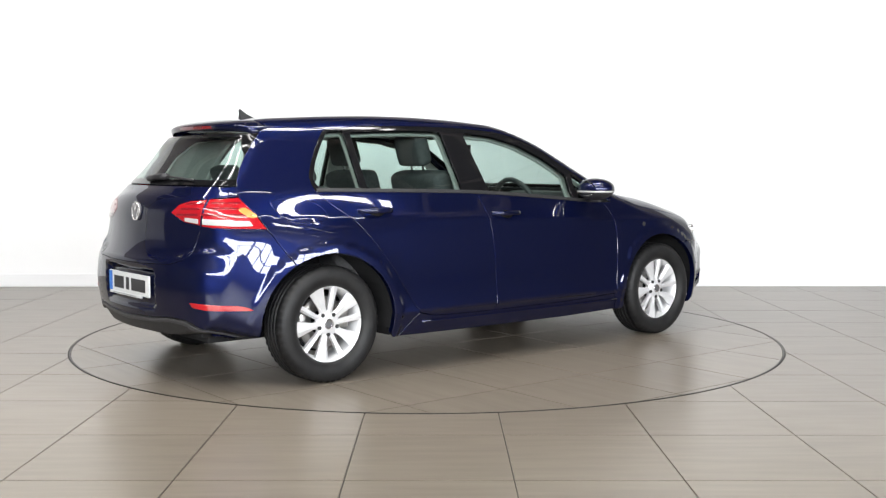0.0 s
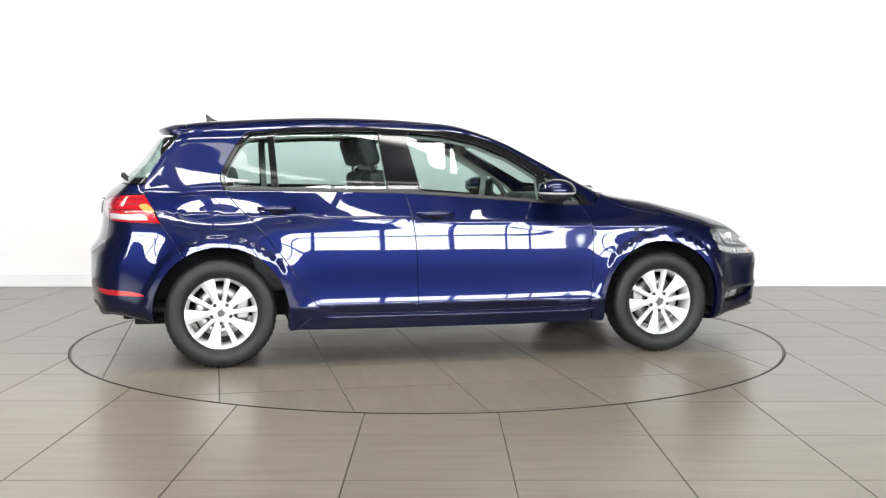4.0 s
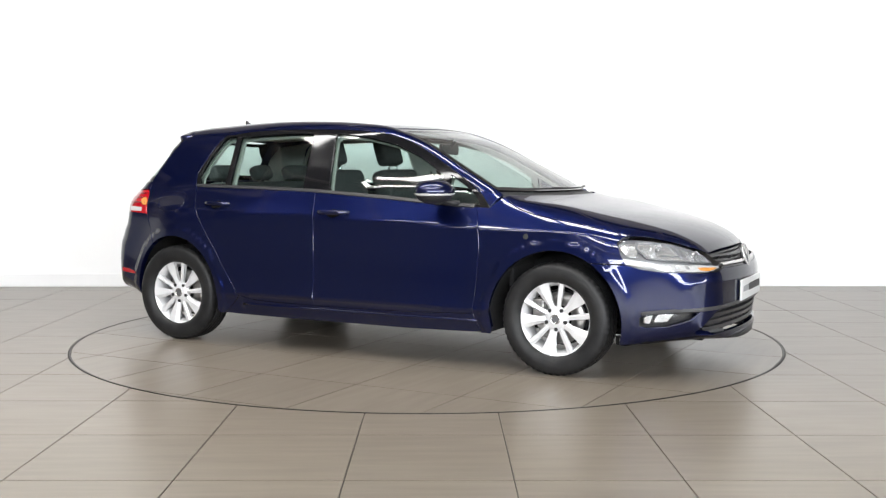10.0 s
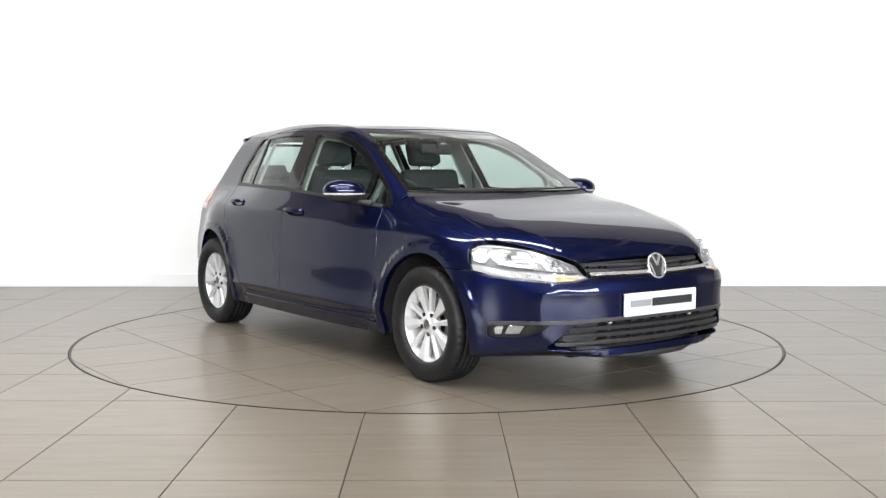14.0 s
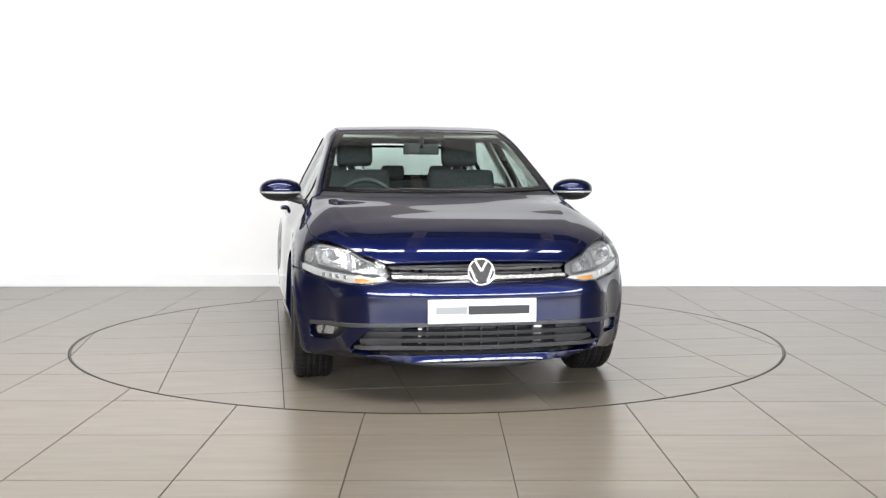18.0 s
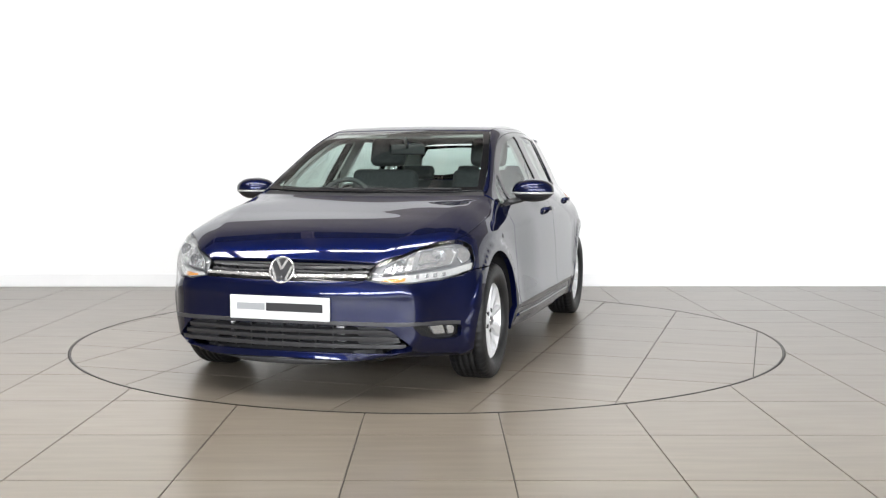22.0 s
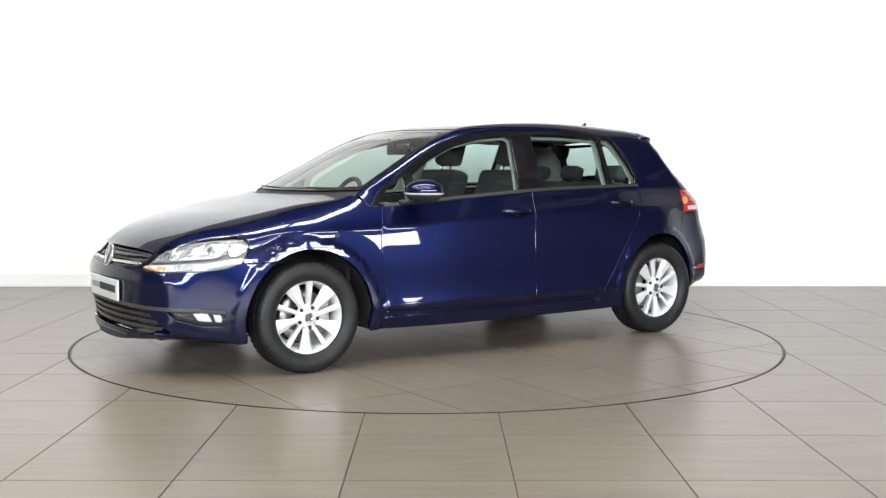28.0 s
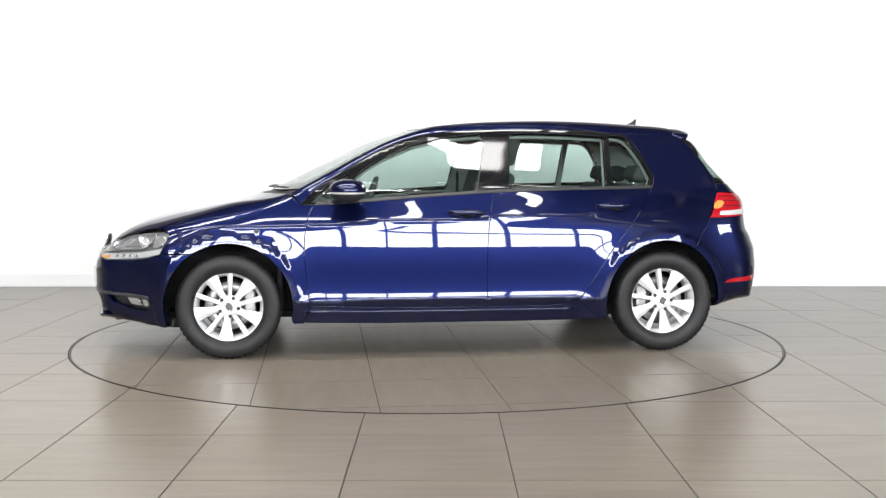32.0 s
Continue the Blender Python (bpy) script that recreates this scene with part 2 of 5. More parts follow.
# half width by height, amidships
SECTION = [(.1, .80), (.17, .842), (.22, .860), (.3, .874), (.42, .889), (.54, .890), (.64, .884), (.69, .879), (.74, .8735), (.8, .866), (.87, .8435),
           (.95, .823), (1.0, .806), (1.18, .713), (1.34, .629), (1.43, .576), (1.8, .342)]
PLAN_LOW = [(-2.4, 0.698), (-2.05, 0.78), (-1.65, 0.867), (-1.31, 0.968), (-0.8, 0.992), (0.3, 0.997), (0.9, 0.972), (1.31, 0.962), (1.65, 0.957), 
            (1.85, 0.825), (2, 0.745), (2.4, 0.73)]
PLAN_HIGH = [(-2.4, 0.667), (-1.75, 0.771), (-1.25, 0.846), (-0.6, 0.975), (0, 1.003), (0.25, 0.975), (0.7, 0.936), (1.1, 0.91), (2.4, 0.817)]
WHEEL_X, WHEEL_Z, WHEEL_R, ARCH_R = 1.31, .305, .308, .372


def pchip(xs, ys, x):
    """Smooth curve through (xs, ys) with no overshoot."""
    xs, ys = np.asarray(xs, float), np.asarray(ys, float)
    h, d = np.diff(xs), np.diff(ys) / np.diff(xs)
    m = np.zeros(len(xs))
    m[0], m[-1] = d[0], d[-1]
    ok = d[:-1] * d[1:] > 0
    w1, w2 = 2 * h[1:] + h[:-1], h[1:] + 2 * h[:-1]
    with np.errstate(divide="ignore", invalid="ignore"):
        m[1:-1] = np.where(ok, (w1 + w2) / (w1 / d[:-1] + w2 / d[1:]), 0)
    x = np.clip(x, xs[0], xs[-1])
    i = np.clip(np.searchsorted(xs, x) - 1, 0, len(h) - 1)
    t = (x - xs[i]) / h[i]
    return ((1 + 2 * t) * (1 - t) ** 2 * ys[i] + t * (1 - t) ** 2 * h[i] * m[i] + t * t * (3 - 2 * t) * ys[i + 1] + t * t * (t - 1) * h[i] * m[i + 1])


def spline(pts, step=0.02, closed=False):
    """Points at even steps on a smooth curve through pts (any dimension)."""
    P = np.asarray(pts, float)
    if closed:
        P = np.vstack([P[-1], P, P[0], P[1]])
    else:
        P = np.vstack([2 * P[0] - P[1], P, 2 * P[-1] - P[-2]])
    out = []
    for i in range(1, len(P) - 2):
        a, b, c, d = P[i - 1:i + 3]
        tb = np.linalg.norm((b - a)[:2]) ** .5 + 1e-6
        tc = tb + np.linalg.norm((c - b)[:2]) ** .5 + 1e-6
        td = tc + np.linalg.norm((d - c)[:2]) ** .5 + 1e-6
        n = max(2, int(np.linalg.norm((c - b)) / step))
        t = (tb + (tc - tb) * np.arange(n) / n)[:, None]
        A1, A2, A3 = (tb - t) / tb * a + t / tb * b, (tc - t) / (tc - tb) * b + (t - tb) / (tc - tb) * c, (td - t) / (td - tc) * c + (t - tc) / (td - tc) * d
        B1, B2 = (tc - t) / tc * A1 + t / tc * A2, (td - t) / (td - tb) * A2 + (t - tb) / (td - tb) * A3
        out.append((tc - t) / (tc - tb) * B1 + (t - tb) / (tc - tb) * B2)
    out = np.vstack(out)
    return out if closed else np.vstack([out, P[-2]])


GX0, GZ0, GSTEP, GNX, GNZ = -2.7, -0.3, 0.0125, 440, 176


def skin_grid():
    prof = spline(TOP_LINE + HOOD_LINE + NOSE_LINE + UNDER_LINE + TAIL_LINE, 0.02, closed=True)
    a, b = prof, np.roll(prof, -1, 0)
    X, Z = np.meshgrid(GX0 + GSTEP * np.arange(GNX), GZ0 + GSTEP * np.arange(GNZ), indexing="ij")
    q = np.stack([X.ravel(), Z.ravel()], 1)
    best, K, R, inside = np.full(len(q), 1e9), np.zeros(len(q)), np.zeros(len(q)), np.zeros(len(q), bool)
    wsum = np.zeros(len(q))
    for p0, p1 in zip(a, b):
        e = p1[:2] - p0[:2]
        L = e @ e + 1e-12
        t = np.clip(((q - p0[:2]) @ e) / L, 0, 1)
        d2 = ((q - p0[:2] - t[:, None] * e) ** 2).sum(1)
        best = np.minimum(best, d2)
        w = L ** .5 / (d2 + 1e-4) ** 2
        K += w * (p0[2] + t * (p1[2] - p0[2]))
        R += w * (p0[3] + t * (p1[3] - p0[3]))
        wsum += w
        cross = (p0[1] > q[:, 1]) != (p1[1] > q[:, 1])
        inside ^= cross & (q[:, 0] < e[0] * (q[:, 1] - p0[1]) / (e[1] if abs(e[1]) > 1e-12 else 1e-12) + p0[0])
    S = np.sqrt(best) * np.where(inside, -1, 1)
    x, z = q.T
    sec = pchip(*zip(*SECTION), z)
    mix = np.clip((z - .80) / .2, 0, 1)
    mix = mix * mix * (3 - 2 * mix)
    W = sec * (pchip(*zip(*PLAN_LOW), x) * (1 - mix) + pchip(*zip(*PLAN_HIGH), x) * mix)
    # soft swelling over the wheel arches
    for wx in (WHEEL_X, -WHEEL_X):
        r = np.hypot(x - wx, z - WHEEL_Z)
        s = np.clip((.54 - r) / .16, 0, 1)
        W += (.010 if wx > 0 else .014) * s * s * (3 - 2 * s)
    out = np.stack([S, K / wsum, R / wsum, W], 1).reshape(GNX, GNZ, 4)
    w = np.exp(-.5 * (np.arange(-9, 10) / 3.2) ** 2)
    w /= w.sum()
    for axis in (0, 1):
        pad = np.concatenate([np.take(out, [0] * 9, axis), out, np.take(out, [-1] * 9, axis)], axis)
        n = out.shape[axis]
        soft_ = sum(wk * np.take(pad, range(k, k + n), axis) for k, wk in enumerate(w))
        out[..., 1:] = soft_[..., 1:]
    for axis in (0, 1, 0, 1):
        pad = np.concatenate([np.take(out, [0] * 9, axis), out, np.take(out, [-1] * 9, axis)], axis)
        n = out.shape[axis]
        soft_ = sum(wk * np.take(pad, range(k, k + n), axis) for k, wk in enumerate(w))
        out[..., 1:3] = soft_[..., 1:3]
    return out


GRID = skin_grid()


def lookup(x, z):
    u, v = np.clip((x - GX0) / GSTEP, 1, GNX - 3), np.clip((z - GZ0) / GSTEP, 1, GNZ - 3)
    i, j = u.astype(int), v.astype(int)
    fu, fv = (u - i)[:, None], (v - j)[:, None]

    def wts(t):
        return (1 - t) ** 3 / 6, (3 * t ** 3 - 6 * t * t + 4) / 6, (-3 * t ** 3 + 3 * t * t + 3 * t + 1) / 6, t ** 3 / 6
    wu, wv = wts(fu), wts(fv)
    return sum(wu[a] * sum(wv[b] * GRID[i + a - 1, j + b - 1] for b in range(4)) for a in range(4))


def fade(x, a, b, w):
    """1 between a and b, falling to 0 over w outside."""
    t = np.clip(np.minimum(x - a, b - x) / w + 1, 0, 1)
    return t * t * (3 - 2 * t)


def skin(P):
    """Below 0 inside the body, above 0 outside."""
    x, y, z = P.T
    g = lookup(x, z)
    W = g[:, 3]
    zc = .815 - .0345 * x
    dz = z - zc
    # the flank leans in above the shoulder crease, up to the waist
    up = np.minimum(z, .985) - zc
    W = W - .22 * .5 * (up + np.sqrt(up * up + .004 ** 2))
    W = W + .007 * np.exp(-np.sqrt(dz * dz + .002 ** 2) / np.where(dz > 0, .045, .02)) * fade(x, -1.6, 1.3, .35)
    dl = z - .336
    W = W + .029 * np.where(dl > 0, np.exp(-np.abs(dl) / .07), np.exp(-np.abs(dl) / .028)) * fade(x, -.75, .8, .25)
    # flat lips round the wheel arches, and the ridge along the sill
    for wx in (WHEEL_X, -WHEEL_X):
        lip_ = np.clip((.436 - np.hypot(x - wx, z - WHEEL_Z)) / .020, 0, 1)
        W = W + .008 * lip_ * lip_ * (3 - 2 * lip_)
    W = W + .012 * np.exp(-np.sqrt((z - .262) ** 2 + .003 ** 2) / .030) * fade(x, -.72, .88, .06)
    # crease across the rear bumper and the front bumper's brow
    zb = z - .640 - .06 * np.clip((np.abs(y) - .42) / .18, 0, 1)
    S = g[:, 0] - .016 * np.exp(-np.sqrt(zb * zb + .002 ** 2) / np.where(zb > 0, .014, .07)) * fade(x, -3, -1.95, .25)
    S = S - .007 * np.exp(-np.sqrt((z - .512) ** 2 + .003 ** 2) / .025) * fade(x, 1.9, 3, .25)
    S = S + .028 * fade(y, -.285, .285, .03) * fade(z, .41, .575, .02) * fade(x, -3, -1.95, .1)
    # bonnet crease: the flanks beyond it fall away
    over = np.abs(y) - np.interp(x, (1.0, 1.37, 1.68, 1.79, 1.96, 2.1), (.655, .609, .562, .53, .478, .43))
    S = S + .12 * .5 * (over + np.sqrt(over ** 2 + .010 ** 2)) * fade(x, 1.25, 2.0, .2) * fade(z, .69, 1.2, .06)
    f1, f2, r = S + g[:, 1] * y * y, (np.abs(y) - W) * .96, g[:, 2]
    h = np.maximum(r - np.abs(f1 - f2), 0) / r
    return np.maximum(f1, f2) + h * h * r * .25


def skin_normal(P):
    e = .003
    n = np.stack([skin(P + np.eye(3)[k] * e) - skin(P - np.eye(3)[k] * e) for k in range(3)], 1)
    return n / np.linalg.norm(n, axis=1, keepdims=True)


def march(P, D):
    """Go from P along D to the skin."""
    P = np.array(P, float)
    D = np.broadcast_to(np.asarray(D, float), P.shape)
    t = np.zeros(len(P))
    for k in range(90):
        t = t + np.clip(skin(P + t[:, None] * D), -.1, .25) * .62
        t = np.clip(t, -.5, 3.5)
    return P + t[:, None] * D


def SIDE(pts):
    """Skin points from side-view (x, z), on the left flank."""
    p = np.asarray(pts, float)
    return march(np.column_stack([p[:, 0], np.full(len(p), 1.15), p[:, 1]]), (0, -1, 0))


def ABOVE(pts):
    p = np.asarray(pts, float)
    return march(np.column_stack([p, np.full(len(p), 1.75)]), (0, 0, -1))


def FRONT(pts):
    p = np.asarray(pts, float)
    return march(np.column_stack([np.full(len(p), 2.6), p]), (-1, 0, 0))


def REAR(pts):
    p = np.asarray(pts, float)
    return march(np.column_stack([np.full(len(p), -2.6), p]), (1, 0, 0))


class Flat:
    """Panels laid out by looking along one direction."""

    def __init__(self, d, up=(0, 0, 1)):
        self.d = np.asarray(d, float) / np.linalg.norm(d)
        u = np.cross(self.d, up)
        self.u = u / np.linalg.norm(u)
        self.v = np.cross(self.u, self.d)

    def flat(self, P):
        return np.column_stack([P @ self.u, P @ self.v])

    def lay(self, uv, P):
        depth = (P @ self.d).min() - .12
        return march(uv[:, :1] * self.u + uv[:, 1:] * self.v + depth * self.d, self.d)


class Round:
    """Panels laid out round an upright axis at x = cx, for the nose and the tail."""

    def __init__(self, cx, sign):
        self.cx, self.s = cx, sign

    def flat(self, P):
        return np.column_stack([np.arctan2(P[:, 1], (P[:, 0] - self.cx) * self.s) * .85, P[:, 2]])

    def lay(self, uv, P):
        a = uv[:, 0] / .85
        D = np.column_stack([-np.cos(a) * self.s, -np.sin(a), np.zeros(len(a))])
        O = np.column_stack([np.full(len(a), self.cx), np.zeros(len(a)), uv[:, 1]])
        return march(O - D * 1.35, D)


def shrink(uv, g):
    """Move a closed outline inwards by g."""
    a, b = np.roll(uv, 1, 0), np.roll(uv, -1, 0)
    t = b - a
    n = np.column_stack([-t[:, 1], t[:, 0]]) / (np.linalg.norm(t, axis=1, keepdims=True) + 1e-9)
    area2 = (uv[:, 0] * b[:, 1] - b[:, 0] * uv[:, 1]).sum()
    return uv + n * g * (1 if area2 > 0 else -1)


def inside_of(p, poly):
    a, b = poly, np.roll(poly, -1, 0)
    r = np.zeros(len(p), bool)
    for (x0, y0), (x1, y1) in zip(a, b):
        c = (y0 > p[:, 1]) != (y1 > p[:, 1])
        if y0 != y1:
            r ^= c & (p[:, 0] < (x1 - x0) * (p[:, 1] - y0) / (y1 - y0) + x0)
    return r


def near_edge(p, poly, d):
    a, b = poly, np.roll(poly, -1, 0)
    best = np.full(len(p), 1e9)
    for p0, p1 in zip(a, b):
        e = p1 - p0
        t = np.clip(((p - p0) @ e) / (e @ e + 1e-12), 0, 1)
        best = np.minimum(best, ((p - p0 - t[:, None] * e) ** 2).sum(1))
    return best < d * d


def resample(P, step):
    """Points at even steps along a closed outline, its corners kept."""
    out = []
    for p0, p1 in zip(P, np.roll(P, -1, 0)):
        n = max(1, int(round(np.linalg.norm(p1 - p0) / step)))
        out.append(p0 + (p1 - p0) * (np.arange(n) / n)[:, None])
    return np.vstack(out)


def panel(view, outline, holes=(), gap=.003, step=.024, lift=0.0, fold=.02, edge=.016):
    """A sheet of the skin inside a closed outline (points in space), with its rims folded in. Gives verts, faces, normals."""
    loops = []
    for k, loop in enumerate([outline, *holes]):
        uv = view.flat(np.asarray(loop, float))
        uv = uv[np.linalg.norm(uv - np.roll(uv, 1, 0), axis=1) > 1e-4]
        loops.append(shrink(resample(uv, edge), gap if k == 0 else -gap))
    lo, hi = loops[0].min(0), loops[0].max(0)
    gu, gv = np.meshgrid(np.arange(lo[0], hi[0], step), np.arange(lo[1], hi[1], step), indexing="ij")
    gu = gu + (np.arange(gu.shape[1]) % 2) * step / 2
    grid = np.column_stack([gu.ravel(), gv.ravel()])
    keep = inside_of(grid, loops[0])
    for h in loops[1:]:
        keep &= ~inside_of(grid, h)
    grid = grid[keep]
    for l in loops:
        grid = grid[~near_edge(grid, l, step * .45)]
    pts = np.vstack(loops + [grid])
    edges, o = [], 0
    for l in loops:
        edges += [(o + i, o + (i + 1) % len(l)) for i in range(len(l))]
        o += len(l)
    vs, es, fs, _, _, _ = geometry.delaunay_2d_cdt([Vector(p) for p in pts], edges, [], 0, 1e-7)
    uv = np.array([v[:] for v in vs])
    F = np.array([f for f in fs if len(f) == 3])
    cen = uv[F].mean(1)
    keep = inside_of(cen, loops[0])
    for h in loops[1:]:
        keep &= ~inside_of(cen, h)
    F = F[keep]
    P = view.lay(uv, np.asarray(outline, float))
    N = skin_normal(P)
    P = P + N * lift
    fn = np.cross(P[F[:, 1]] - P[F[:, 0]], P[F[:, 2]] - P[F[:, 0]])
    flip = (fn * N[F].mean(1)).sum(1) < 0
    F[flip] = F[flip][:, ::-1]
    if not fold:
        return P, F.tolist(), N
    count = {}
    for f in F:
        for a, b in ((f[0], f[1]), (f[1], f[2]), (f[2], f[0])):
            count[(a, b)] = 1
    rim = [(a, b) for a, b in count if (b, a) not in count]
    verts, normals, faces = list(P), list(N), F.tolist()
    r = .0025
    ring = {}
    for a, b in rim:
        for k in (a, b):
            ring.setdefault(k, []).append((a, b))
    base = {}
    for k, eds in ring.items():
        t = sum((P[b] - P[a]) for a, b in eds)
        out = np.cross(t, N[k])
        out = out / (np.linalg.norm(out) + 1e-9)
        m = N[k] + out
        m = m / np.linalg.norm(m)
        base[k] = len(verts)
        verts += [P[k] - N[k] * r * .3 + out * r * .7, P[k] - N[k] * r + out * r, P[k] - N[k] * r + out * r, P[k] - N[k] * fold + out * r]
        normals += [m, out, out, out]
    for a, b in rim:
        A, B = base[a], base[b]
        faces += [(a, A, B, b), (A, A + 1, B + 1, B), (A + 2, A + 3, B + 3, B + 2)]
    return np.array(verts), faces, np.array(normals)


def mirrored(m):
    v, f, n = m
    return v * (1, -1, 1), [tuple(reversed(q)) for q in f], n * (1, -1, 1)


def skin_part(name, m, mat, parent, label=""):
    return part(name, mesh_of(name, m[0], m[1], mat, m[2]), mat, parent, label)


def pair(name, m, mat, parent, label=""):
    """The same panel on both flanks."""
    a = skin_part(name, m, mat, parent, label)
    b = skin_part(name, mirrored(m), mat, parent, label)
    return a, b


def both_sides(half):
    """A closed outline from its left half, given from centre line to centre line."""
    h = np.asarray(half)
    return np.vstack([h, (h * (1, -1, 1))[::-1]])


def arch(wx, a0, a1, r=ARCH_R, n=22):
    t = np.radians(np.linspace(a0, a1, n))
    return SIDE(np.column_stack([wx + r * np.cos(t), WHEEL_Z + r * np.sin(t)]))

# ---- the room ----
TILE_X, TILE_Y, TILE_TURN, TILE_AT = .6126, .645, -.6368, (-1.4916, -3.2999)
DISC_R = 2.275
ROOM = (-12.0, 12.5, -14.0, 2.87, 5.0)


def structure(name, dims, mat, label, category, bevel=0.0):
    return tagged(new(name, box_mesh(name, dims, mat, bevel)), label, category, kind="structure")


X0, X1, Y0, Y1, ZC = ROOM
structure("wall_north", (X0, X1, Y1, Y1 + .2, 0, 2.9), WALL, "plain white painted studio wall behind the turntable", "wall")
# unseen darker bands, added so that bonnet and pillars mirror a dimmer upper wall
structure("wall_north_upper", (X0, X1, Y1, Y1 + .2, 2.9, ZC), DIM_UPPER_WALL, "unseen band above the white studio wall, coloured darker for the light fading upwards", "wall")
structure("wall_east_upper", (X1, X1 + .2, 0.5, Y1 + .2, 2.9, ZC), DIM_UPPER_WALL, "unseen band above the pale side wall, coloured darker to dim reflections", "wall")
structure("wall_east", (X1, X1 + .2, 0.5, Y1 + .2, 0, 2.9), PALE_WALL, "pale grey painted side wall beside the studio wall", "wall")
structure("wall_east_front", (X1, X1 + .2, -8.1, 0.5, 0, ZC), DARK_WALL, "dark grey painted side wall towards the shop front", "wall")
structure("wall_east_low", (X1, X1 + .2, Y0, -8.1, 0, 2.1), DARK_WALL, "dark grey painted wall below the side window", "wall")
structure("wall_east_high", (X1, X1 + .2, Y0, -8.1, 3.8, ZC), DARK_WALL, "dark grey painted wall above the side window", "wall")
side_window = tagged(new("window_2"), "grey-framed side window next to the shop front", "window", kind="structure")
for k in range(5):
    part("mullion", box_mesh("mullion", (X1 - .33, X1 - .25, -13.85 + 1.42 * k, -13.75 + 1.42 * k, 2.1, 3.8), FRAME_GREY, .006), FRAME_GREY, side_window)
for z in (2.1, 2.95, 3.8):
    part("rail", box_mesh("rail", (X1 - .33, X1 - .25, -13.9, -8.1, z - .04, z + .04), FRAME_GREY, .006), FRAME_GREY, side_window)
# same unseen darkened band on the west side
structure("wall_west_upper", (X0 - .2, X0, 0.5, Y1 + .2, 2.9, ZC), DIM_UPPER_WALL, "unseen band above the pale side wall, coloured darker to dim reflections", "wall")
structure("wall_west", (X0 - .2, X0, 0.5, Y1 + .2, 0, 2.9), PALE_WALL, "pale grey painted side wall beside the studio wall", "wall")
structure("wall_west_front", (X0 - .2, X0, Y0, 0.5, 0, ZC), DARK_WALL, "dark grey painted side wall towards the shop front", "wall")
structure("ceiling", (X0 - .2, X1 + .2, Y0 - .2, Y1 + .2, ZC, ZC + .2), CEIL, "grey painted ceiling with rooflights", "ceiling")
structure("baseboard", (X0, X1, Y1 - .018, Y1, 0, .12), SKIRT, "white skirting board along the wall", "skirting", .004)
structure("wall_south", (X0, X1, Y0 - .2, Y0, 0, 2.1), DARK_WALL, "dark wall below the shop window", "wall")
structure("wall_south_upper", (X0, X1, Y0 - .2, Y0, 3.8, ZC), DARK_WALL, "dark wall above the shop window", "wall")
structure("wall_south_west", (X0, -7.5, Y0 - .2, Y0, 2.1, 3.8), DARK_WALL, "dark wall beside the shop window", "wall")
structure("wall_south_east", (12.0, X1, Y0 - .2, Y0, 2.1, 3.8), DARK_WALL, "dark wall beside the shop window", "wall")
shopfront = tagged(new("window_1"), "grey-framed glazed shop front with upright mullions", "window", kind="structure")
for k in range(14):
    x = -7.5 + 1.5 * k
    part("mullion", box_mesh("mullion", (x - .05, x + .05, Y0 + .25, Y0 + .33, 2.1, 3.8), FRAME_GREY, .006), FRAME_GREY, shopfront)
for z in (2.1, 2.95, 3.8):
    part("rail", box_mesh("rail", (-7.55, 12.05, Y0 + .25, Y0 + .33, z - .04, z + .04), FRAME_GREY, .006), FRAME_GREY, shopfront)
for y in (-4.2, -7.0):
    for k in range(6):
        lamp_ = tagged(new("ceiling_light"), "long white ceiling light with a glowing diffuser", "ceiling light", "strip lights under the ceiling")
        lamp_.location = (-5.0 + 2.0 * k, y, ZC)
        part("housing", box_mesh("housing", (-.75, .75, -.10, .10, -.08, 0), SKIRT, .01), SKIRT, lamp_)
        part("diffuser", box_mesh("diffuser", (-.72, .72, -.07, .07, -.1, -.08), GLOW, .005), GLOW, lamp_)
for k in range(12):
    x = -9.0 + 1.8 * k
    beam = tagged(new("ceiling_beam", box_mesh("ceiling_beam", (x - .09, x + .09, -12.0, Y1, 4.74, 4.84), BEAM, .01)), "tan painted roof beam below the ceiling", "beam", "roof beams")
for y in (-5.4, -2.6, -.4):
    tagged(new("ceiling_purlin", box_mesh("ceiling_purlin", (X0, X1, y - .12, y + .12, 4.84, 4.98), BEAM, .01)), "tan painted purlin across the ceiling", "beam", "roof purlins")


def cut_tile(square, radius, keep_inside):
    """The part of a tile on one side of the turntable's rim; points are x, y."""
    t = np.linspace(0, 2 * math.pi, 721)[:-1]
    ring = np.column_stack([np.cos(t), np.sin(t)]) * radius
    sel = (ring > square.min(0) - .02).all(1) & (ring < square.max(0) + .02).all(1)
    pts, edges = [Vector(p) for p in square], [(0, 1), (1, 2), (2, 3), (3, 0)]
    idx = np.nonzero(sel)[0]
    if len(idx):
        at_ = {}
        for i in idx:
            at_[i] = len(pts)
            pts.append(Vector(ring[i]))
        edges += [(at_[i], at_[(i + 1) % 720]) for i in idx if (i + 1) % 720 in at_]
    vs, es, fs, _, _, _ = geometry.delaunay_2d_cdt(pts, edges, [], 0, 1e-7)
    uv = np.array([v[:] for v in vs])
    F = np.array([f for f in fs])
    c = uv[F].mean(1)
    ok = inside_of(c, square) & ((np.hypot(*c.T) < radius) == keep_inside)
    F = F[ok]
    if not len(F):
        return None
    used = np.unique(F)
    back = {u: i for i, u in enumerate(used)}
    return uv[used], [[back[i] for i in f] for f in F]


